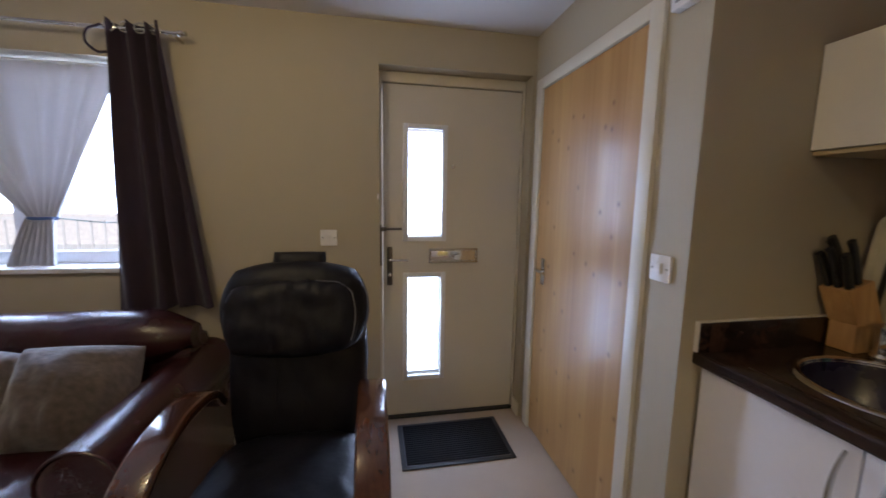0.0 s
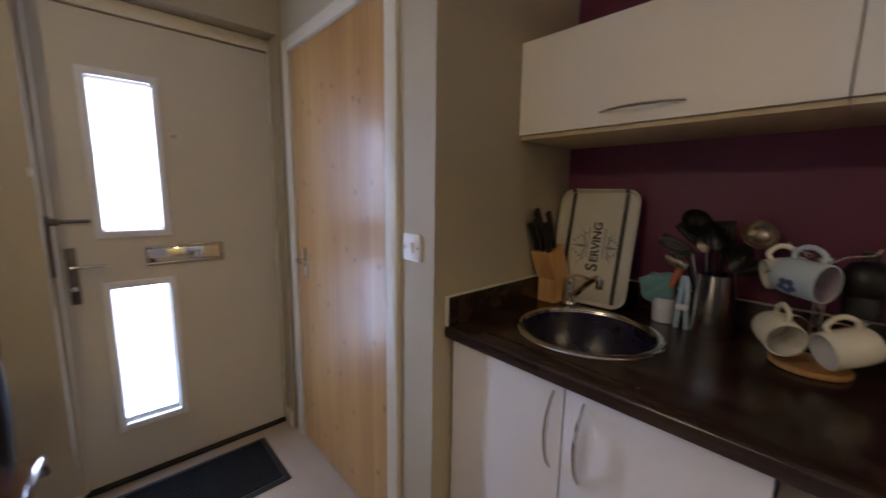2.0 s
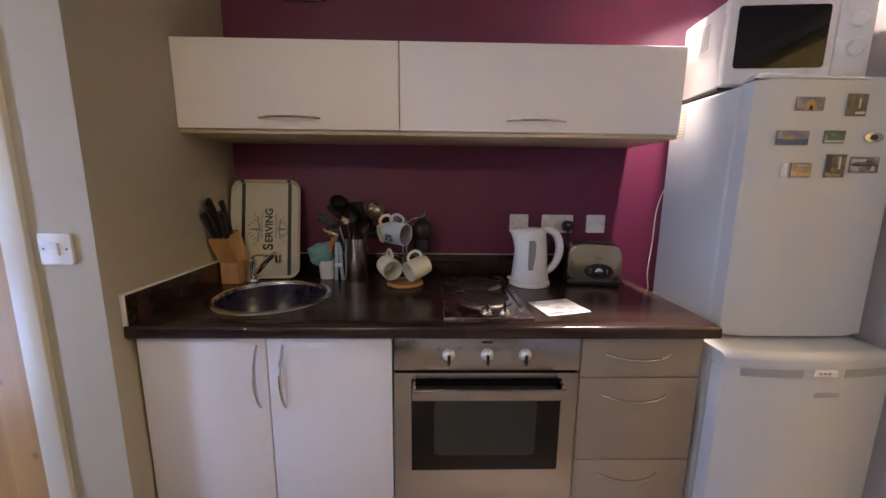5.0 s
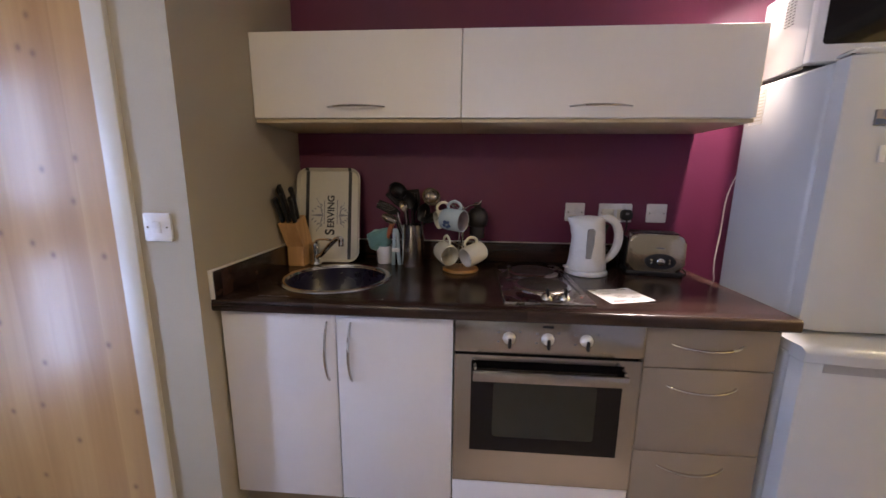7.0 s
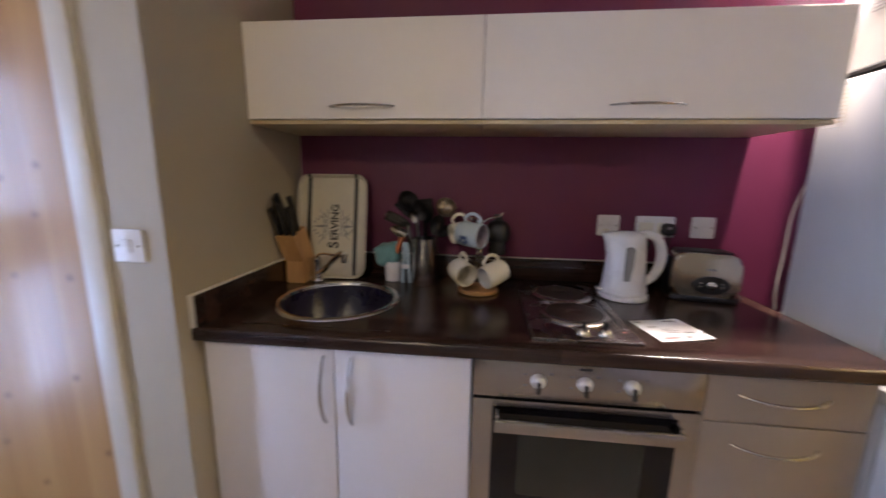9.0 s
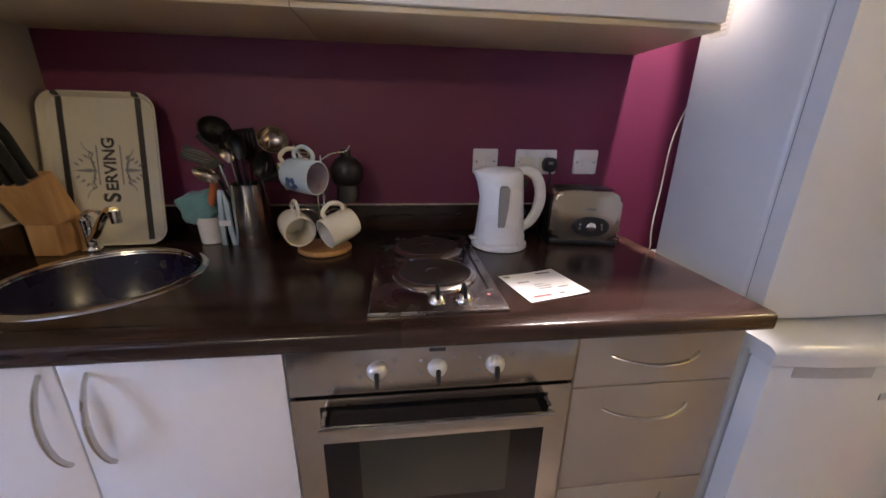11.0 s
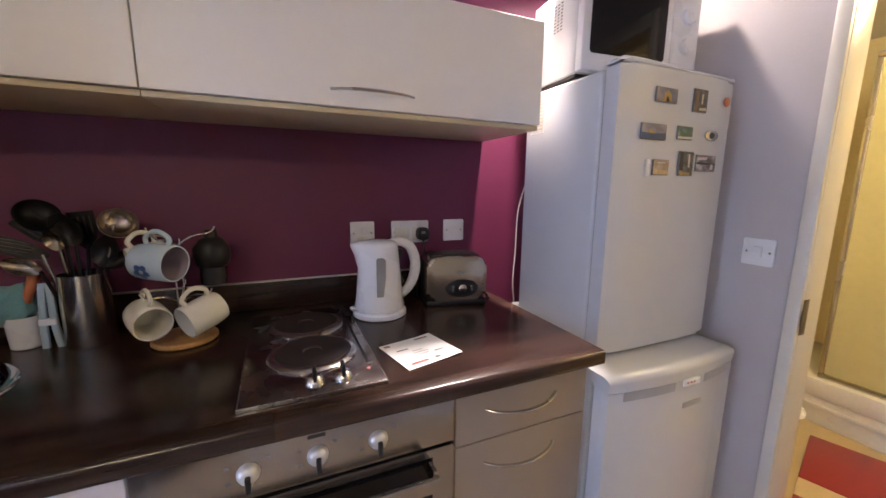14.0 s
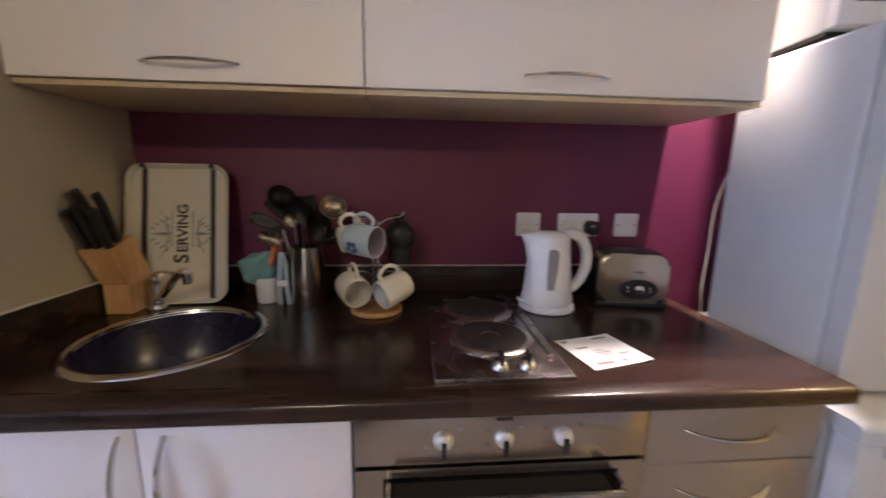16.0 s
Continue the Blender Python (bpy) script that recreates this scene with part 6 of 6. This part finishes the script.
def mug_tree():
    x, y = 0.463, -0.004
    t = thing("mug_tree", (x, y, 0.91), "chrome wire mug tree on a round wooden base", "mug tree")
    part("base", lathe([(0, 0.9105), (0.074, 0.9105), (0.078, 0.914), (0.078, 0.921), (0.074, 0.925), (0, 0.925)], 40, m=pose(x, y, 0)), BLOCKWOOD, t, "pale wooden disc")
    for dy in (-0.008, 0.008):
        part("upright", tube([(x, y + dy, 0.925), (x, y + dy, 1.19)], 0.0028, 8, up=(0, 1, 0)), CHROME, t)
    arms = [((-0.055, 0.075), 1.052), ((-0.055, -0.080), 1.052), ((-0.045, 0.040), 1.200), ((0.05, 0.075), 1.205), ((0.045, -0.085), 1.205), ((0.06, 0.0), 1.055)]
    for (dx, dy), z in arms:
        part("arm", tube(smooth_path([(x, y, z - 0.035), (x + dx * 0.4, y + dy * 0.4, z - 0.012), (x + dx * 0.85, y + dy * 0.85, z - 0.006), (x + dx, y + dy, z + 0.010)]), 0.0026, 8, up=(0, 1, 0.2)), CHROME, t)
    mug_at((0.418, 0.028, 1.138), (-0.50, -0.86, -0.06), BLUEPOT, LILAC, "pale blue mug with a blue flower hanging by its handle", 0.046, 0.098, True)
    mug_at((0.402, 0.058, 1.000), (-0.84, -0.48, -0.16), POTTERY, POTTERY, "cream mug hanging with its mouth outwards", 0.043, 0.085)
    mug_at((0.400, -0.060, 0.998), (-0.58, 0.76, -0.28), POTTERY, WHITEPLASTIC, "cream mug hanging on its side", 0.043, 0.094)
    mug_at((0.505, 0.068, 1.135), (-0.4, 0.85, -0.2), POTTERY, POTTERY, "cream mug hanging behind the blue one", 0.040, 0.085)
    b = thing("shaker_flask", (0.528, -0.082, 1.05), "black round flask hanging from the mug tree", "flask")
    m = pose(0.528, -0.074, 0)
    part("lid", lathe([(0.0, 1.205), (0.014, 1.205), (0.016, 1.201), (0.016, 1.183), (0.030, 1.177), (0.046, 1.155), (0.048, 1.13), (0.042, 1.105), (0.034, 1.098), (0, 1.098)], 32, m=m), BLACK, b)
    part("cup", lathe([(0.034, 1.0978), (0.035, 1.06), (0.032, 1.048), (0, 1.046)], 28, m=m), DARKCLEAR, b, "smoky clear cup")


def kettle():
    x, y = 0.478, -0.548
    k = thing("kettle", pose(x, y, 0.91, 0, 0, 6), "white plastic cordless jug kettle", "kettle")
    part("power_base", lathe([(0, 0.0005), (0.084, 0.0005), (0.088, 0.004), (0.087, 0.016), (0.080, 0.022), (0, 0.022)], 40), WHITEPLASTIC, k, local=True)
    bm, rings, seg = bmesh.new(), [], 48
    prof = [(0.0, 0.022), (0.080, 0.0225), (0.082, 0.032), (0.0775, 0.055), (0.073, 0.10), (0.068, 0.16), (0.064, 0.205), (0.062, 0.228), (0.060, 0.236), (0.050, 0.246), (0.0, 0.252)]
    for r, z in prof:
        if r == 0:
            rings.append([bm.verts.new((0, 0, z))])
            continue
        row = []
        for j in range(seg):
            a = 2 * math.pi * j / seg
            lip = max(0.0, math.cos(a - math.pi / 2)) ** 14 * max(0.0, (z - 0.15) / 0.08) ** 1.5 * (1 if z < 0.24 else 0.4)
            rr = r + 0.034 * min(lip, 1)
            row.append(bm.verts.new((rr * math.cos(a) * 0.94, rr * math.sin(a), z + 0.006 * min(lip, 1))))
        rings.append(row)
    for a, c in zip(rings, rings[1:]):
        for j in range(seg):
            q = list(dict.fromkeys([a[j % len(a)], a[(j + 1) % len(a)], c[(j + 1) % len(c)], c[j % len(c)]]))
            bm.faces.new(q)
    part("jug", bm, WHITEPLASTIC, k, local=True, smooth=60)
    line = smooth_path([(0, -0.035, 0.236), (0, -0.075, 0.240), (0, -0.112, 0.218), (0, -0.130, 0.170), (0, -0.126, 0.120), (0, -0.104, 0.078), (0, -0.070, 0.052)], 7)
    part("handle", sweep(line, rounded(0.030, 0.024, 0.009, 3), up=(1, 0, 0), scale=lambda s: 0.85 + 0.3 * math.sin(math.pi * s)), WHITEPLASTIC, k, local=True)
    part("grip", sweep(smooth_path([(-0.0, -0.072, 0.215), (0, -0.060, 0.17), (0, -0.066, 0.12), (0, -0.078, 0.095)]), rounded(0.026, 0.016, 0.005, 2), up=(1, 0, 0)), BLACK, k, "black inner grip", local=True)
    part("water_gauge", slab([(-0.014, 0.0), (0.006, 0.0), (0.013, 0.06), (0.013, 0.118), (0.008, 0.124), (-0.010, 0.124), (-0.015, 0.118)], 0, 0.012, facing((-0.0585, 0.016, 0.078), (-1, 0.22, -0.08))), GREYCLEAR, k, "grey water-level window", local=True)
    part("switch", box((-0.012, 0.078, 0.026), (0.012, 0.098, 0.036), 0.003), WHITEPLASTIC, k, local=True)
    part("cord", tube(smooth_path([(0.05, 0.04, 0.006), (0.10, 0.06, 0.005), (0.15, 0.02, 0.005), (0.165, -0.08, 0.006)]), 0.0035, 6), BLACK, k, local=True)


def toaster():
    m = pose(0.527, -0.838, 0.91, 0, 0, -10.8)
    t = thing("toaster", m, "brushed steel two-slice toaster with a black base", "toaster")
    turn = Matrix(((0, 0, 1, 0), (1, 0, 0, 0), (0, 1, 0, 0), (0, 0, 0, 1)))
    out = rounded(0.218, 0.162, 0.034, 6)
    shape = [(u, v + 0.097) if v > 0 else (u * 1.02, v + 0.097) for u, v in out]
    part("shell", slab(shape, -0.070, 0.070, turn, bevel=0.016), TOASTSTEEL, t, local=True)
    part("base", box((-0.074, -0.110, 0.0), (0.074, 0.110, 0.020), 0.006), BLACK, t, "black plastic base", local=True)
    top = part("top_panel", box((-0.045, -0.088, 0.172), (0.045, 0.088, 0.1815), 0.003), BLACK, t, "black top with two slots", local=True)
    for x in (-0.022, 0.022):
        part("slot", box((x - 0.010, -0.068, 0.1816), (x + 0.010, 0.068, 0.1822)), INK, top, local=True)
    for s in (1, -1):
        part("end_cap", slab(rounded(0.105, 0.125, 0.02, 4), 0, 0.006, facing((0, s * 0.1065, 0.092), (0, s, 0))), BLACK, t, "black end panel", local=True)
    part("lever", box((-0.016, -0.128, 0.120), (0.016, -0.108, 0.134), 0.004), BLACK, t, local=True)
    face = facing((-0.0702, -0.018, 0.064), (-1, 0, 0))
    oval = [(0.060 * math.cos(2 * math.pi * k / 36), 0.033 * math.sin(2 * math.pi * k / 36)) for k in range(36)]
    p = part("control_oval", slab(oval, 0, 0.003, face, bevel=0.001), BLACK, t, "black oval control panel", local=True)
    part("dial", moved(lathe([(0.016, 0.003), (0.015, 0.012), (0.011, 0.014), (0, 0.014)], 24), face), CHROME, p, "round steel dial", local=True)
    for u, w in ((-0.034, 0.006), (-0.034, -0.007), (0.034, 0.006), (0.036, -0.006)):
        part("button", moved(lathe([(0.005, 0.003), (0.0045, 0.006), (0, 0.0065)], 14), face @ pose(u, w, 0)), SATIN, p, local=True)
    part("badge", box((-0.0712, -0.030, 0.118), (-0.0704, 0.002, 0.123)), GREYINK, t, local=True)
    part("cord", tube(smooth_path([(0.04, -0.108, 0.02), (0.03, -0.135, 0.016), (-0.01, -0.14, 0.006), (-0.02, -0.12, 0.005)]), 0.0035, 6), BLACK, t, local=True)


def leaflet():
    a, b = Vector((0.063, -0.512, 0)), Vector((0.210, -0.464, 0))
    X = Vector((0.099 - 0.063, -0.668 + 0.512, 0))
    w, h = X.length, (b - a).length
    X.normalize()
    Y = Vector((-X.y, X.x, 0)) if Vector((-X.y, X.x, 0)).dot(b - a) > 0 else Vector((X.y, -X.x, 0))
    m = Matrix.Translation((a.x, a.y, 0.9105)) @ Matrix((X, Y, Vector((0, 0, 1)))).transposed().to_4x4()
    p = thing("leaflet", m, "white printed leaflet lying on the worktop", "leaflet")
    h, w = 0.155, 0.160
    part("sheet", grid(12, 12, lambda u, v: Vector((u * w, v * h, 0.001 + 0.003 * max(0, u - 0.7) * 3 + 0.002 * (1 - v) * u)), 0.0006), PAPER, p, local=True)
    lift = lambda u, v: 0.0024 + 0.003 * max(0, u - 0.7) * 3 + 0.002 * (1 - v) * u
    for u, v, du, dv, mt in ((0.12, 0.10, 0.30, 0.05, REDINK), (0.55, 0.10, 0.10, 0.05, GREYINK), (0.62, 0.86, 0.26, 0.05, GREYINK), (0.15, 0.62, 0.20, 0.035, GREYINK), (0.66, 0.30, 0.18, 0.03, GREYINK), (0.35, 0.34, 0.22, 0.015, GREYINK), (0.33, 0.42, 0.28, 0.015, GREYINK), (0.36, 0.50, 0.18, 0.015, GREYINK), (0.05, 0.86, 0.10, 0.07, GREYINK)):
        z = lift(u + du / 2, v)
        part("print_bar", box((u * w, v * h, z), ((u + du) * w, (v + dv) * h, z + 0.0003)), mt, p, local=True)


def magnets():
    def picture(name, cols):
        cols = [tuple(0.6 * v + 0.4 * (sum(q) / 3 * 0.8 + 0.07) for v in q) for q in cols]
        mat, tree, bsdf = base_nodes(name)
        n = tree.nodes.new("ShaderNodeTexNoise")
        n.inputs["Scale"].default_value, n.inputs["Detail"].default_value = 38, 5
        tc = tree.nodes.new("ShaderNodeTexCoord")
        tree.links.new(tc.outputs["Object"], n.inputs["Vector"])
        c = ramp(tree, n.outputs["Fac"], [(0.36, cols[0]), (0.5, cols[1]), (0.64, cols[2])])
        tree.links.new(c, bsdf.inputs["Base Color"])
        bsdf.inputs["Roughness"].default_value = 0.3
        return mat
    xf = 0.0445
    tints = {k: surface("magnet_" + k, c, 0.3, grain=(90, 0.25), stain=(40, 0.2), bump=(60, 0)) for k, c in
             dict(gold=(0.38, 0.24, 0.07), sky=(0.20, 0.19, 0.30), sea=(0.05, 0.09, 0.20), sand=(0.52, 0.36, 0.16), dark=(0.03, 0.026, 0.022), cream=(0.55, 0.50, 0.42), green=(0.06, 0.13, 0.07), brown=(0.14, 0.085, 0.05)).items()}
    arch = ((0.28, 0.0), (0.36, 0.55), (0.52, 0.92), (0.68, 0.55), (0.76, 0.0))
    rows = [(-1.208, 1.611, -1.300, 1.567, ((0.10, 0.09, 0.2), (0.17, 0.14, 0.24), (0.26, 0.21, 0.26)), "golden arch on a violet sky", [("gold", arch), ("dark", ((0.46, 0), (0.47, 0.3), (0.52, 0.4), (0.57, 0.3), (0.58, 0)))]),
            (-1.365, 1.622, -1.432, 1.553, ((0.02, 0.02, 0.02), (0.05, 0.04, 0.03), (0.14, 0.12, 0.10)), "dark church interior", [("brown", ((0.1, 0.05), (0.1, 0.9), (0.3, 0.95), (0.3, 0.05))), ("cream", ((0.42, 0.05), (0.42, 0.16), (0.95, 0.20), (0.95, 0.06))), ("cream", ((0.55, 0.35), (0.55, 0.8), (0.66, 0.8), (0.66, 0.35)))]),
            (-1.163, 1.513, -1.269, 1.466, ((0.13, 0.13, 0.24), (0.20, 0.19, 0.30), (0.30, 0.26, 0.30)), "dusky seaside", [("sea", ((0.0, 0.0), (0.0, 0.42), (0.45, 0.36), (1.0, 0.44), (1.0, 0.0))), ("gold", ((0.22, 0.42), (0.30, 0.68), (0.36, 0.60), (0.60, 0.36), (0.45, 0.34)))]),
            (-1.311, 1.515, -1.382, 1.473, ((0.02, 0.08, 0.05), (0.06, 0.16, 0.12), (0.22, 0.28, 0.22)), "green landscape", [("cream", ((0.0, 0.0), (0.0, 0.16), (1.0, 0.20), (1.0, 0.0))), ("green", ((0.1, 0.2), (0.2, 0.75), (0.5, 0.45), (0.75, 0.85), (0.9, 0.2)))]),
            (-1.223, 1.418, -1.294, 1.370, ((0.35, 0.20, 0.06), (0.45, 0.29, 0.12), (0.55, 0.42, 0.24)), "sandy beach", [("sand", ((0.0, 0.0), (0.0, 0.35), (1.0, 0.28), (1.0, 0.0))), ("cream", ((0.25, 0.78), (0.25, 0.88), (0.75, 0.88), (0.75, 0.78)))]),
            (-1.331, 1.445, -1.400, 1.370, ((0.03, 0.035, 0.02), (0.10, 0.09, 0.05), (0.26, 0.24, 0.15)), "dark street", [("dark", ((0.0, 0.2), (0.0, 1.0), (0.22, 1.0), (0.28, 0.2))), ("cream", ((0.62, 0.35), (0.62, 0.92), (0.72, 0.92), (0.75, 0.35))), ("gold", ((0.1, 0.0), (0.1, 0.14), (0.8, 0.12), (0.8, 0.0)))]),
            (-1.408, 1.438, -1.505, 1.385, ((0.06, 0.05, 0.06), (0.20, 0.14, 0.14), (0.42, 0.40, 0.40)), "town in several views", [("cream", ((0.05, 0.70), (0.05, 0.88), (0.55, 0.92), (0.50, 0.72))), ("dark", ((0.0, 0.42), (0.0, 0.58), (1.0, 0.50), (1.0, 0.40))), ("cream", ((0.72, 0.08), (0.76, 0.46), (0.86, 0.46), (0.88, 0.08)))])]
    for ya, za, yb, zb, cols, words, shapes in rows:
        g = thing("fridge_magnet", (xf, (ya + yb) / 2, zb), "flat souvenir magnet showing a " + words, "magnet", "magnets on the fridge")
        part("backing", box((xf - 0.0035, yb + 0.003, zb + 0.002), (xf, ya - 0.003, za - 0.002), 0.0008), GREYINK, g)
        pic = part("picture", box((xf - 0.0046, yb + 0.004, zb + 0.004), (xf - 0.0036, ya - 0.004, za - 0.004)), picture("magnet_picture", cols), g)
        w, h = ya - yb - 0.009, za - zb - 0.009
        for tint, line in shapes:
            part("print", slab([(u * w, v * h) for u, v in line], 0, 0.0004, facing((xf - 0.0047, ya - 0.0045, zb + 0.0045), (-1, 0, 0))), tints[tint], pic)
    s = thing("fridge_magnet", (xf, -1.205, 1.365), "thin white clip magnet on the fridge", "magnet", "magnets on the fridge")
    part("backing", box((xf - 0.004, -1.215, 1.368), (xf, -1.198, 1.415), 0.001), WHITEPLASTIC, s)
    o = thing("fridge_magnet", (xf, -1.526, 1.585), "small round orange fruit magnet", "magnet", "magnets on the fridge")
    part("fruit", moved(lathe([(0.014, 0), (0.013, 0.003), (0.009, 0.004), (0, 0.0045)], 20), pose(xf + 0.001, -1.528, 1.597, 0, -90)), ORANGE, o)
    e = thing("fridge_magnet", (xf, -1.472, 1.48), "oval fish-shaped magnet on the fridge", "magnet", "magnets on the fridge")
    part("fish", slab([(0.030 * math.cos(t), 0.016 * math.sin(t)) for t in [2 * math.pi * k / 20 for k in range(20)]], 0, 0.005, facing((xf + 0.001, -1.470, 1.494), (-1, 0, 0)), bevel=0.001), SATIN, e)
    part("eye", slab([(0.012 * math.cos(t), 0.009 * math.sin(t)) for t in [2 * math.pi * k / 14 for k in range(14)]], 0.0052, 0.006, facing((xf + 0.001, -1.470, 1.494), (-1, 0, 0))), INK, e)


def fridge_cable():
    c = thing("mains_cable", (0.5, -1.07, 0.915), "loose white mains cable hanging beside the fridge", "cable")
    part("cable", tube(smooth_path([(0.478, -1.120, 1.36), (0.470, -1.090, 1.29), (0.468, -1.076, 1.22), (0.465, -1.072, 1.10), (0.450, -1.056, 1.00), (0.450, -1.058, 0.945), (0.455, -1.068, 0.905), (0.47, -1.072, 0.86)]), 0.0023, 8, up=(0, 1, 0)), CREAMPLASTIC, c)


serving_tray()
knife_block()
cup_corner()
utensils()
mug_tree()
kettle()
toaster()
leaflet()
magnets()
fridge_cable()
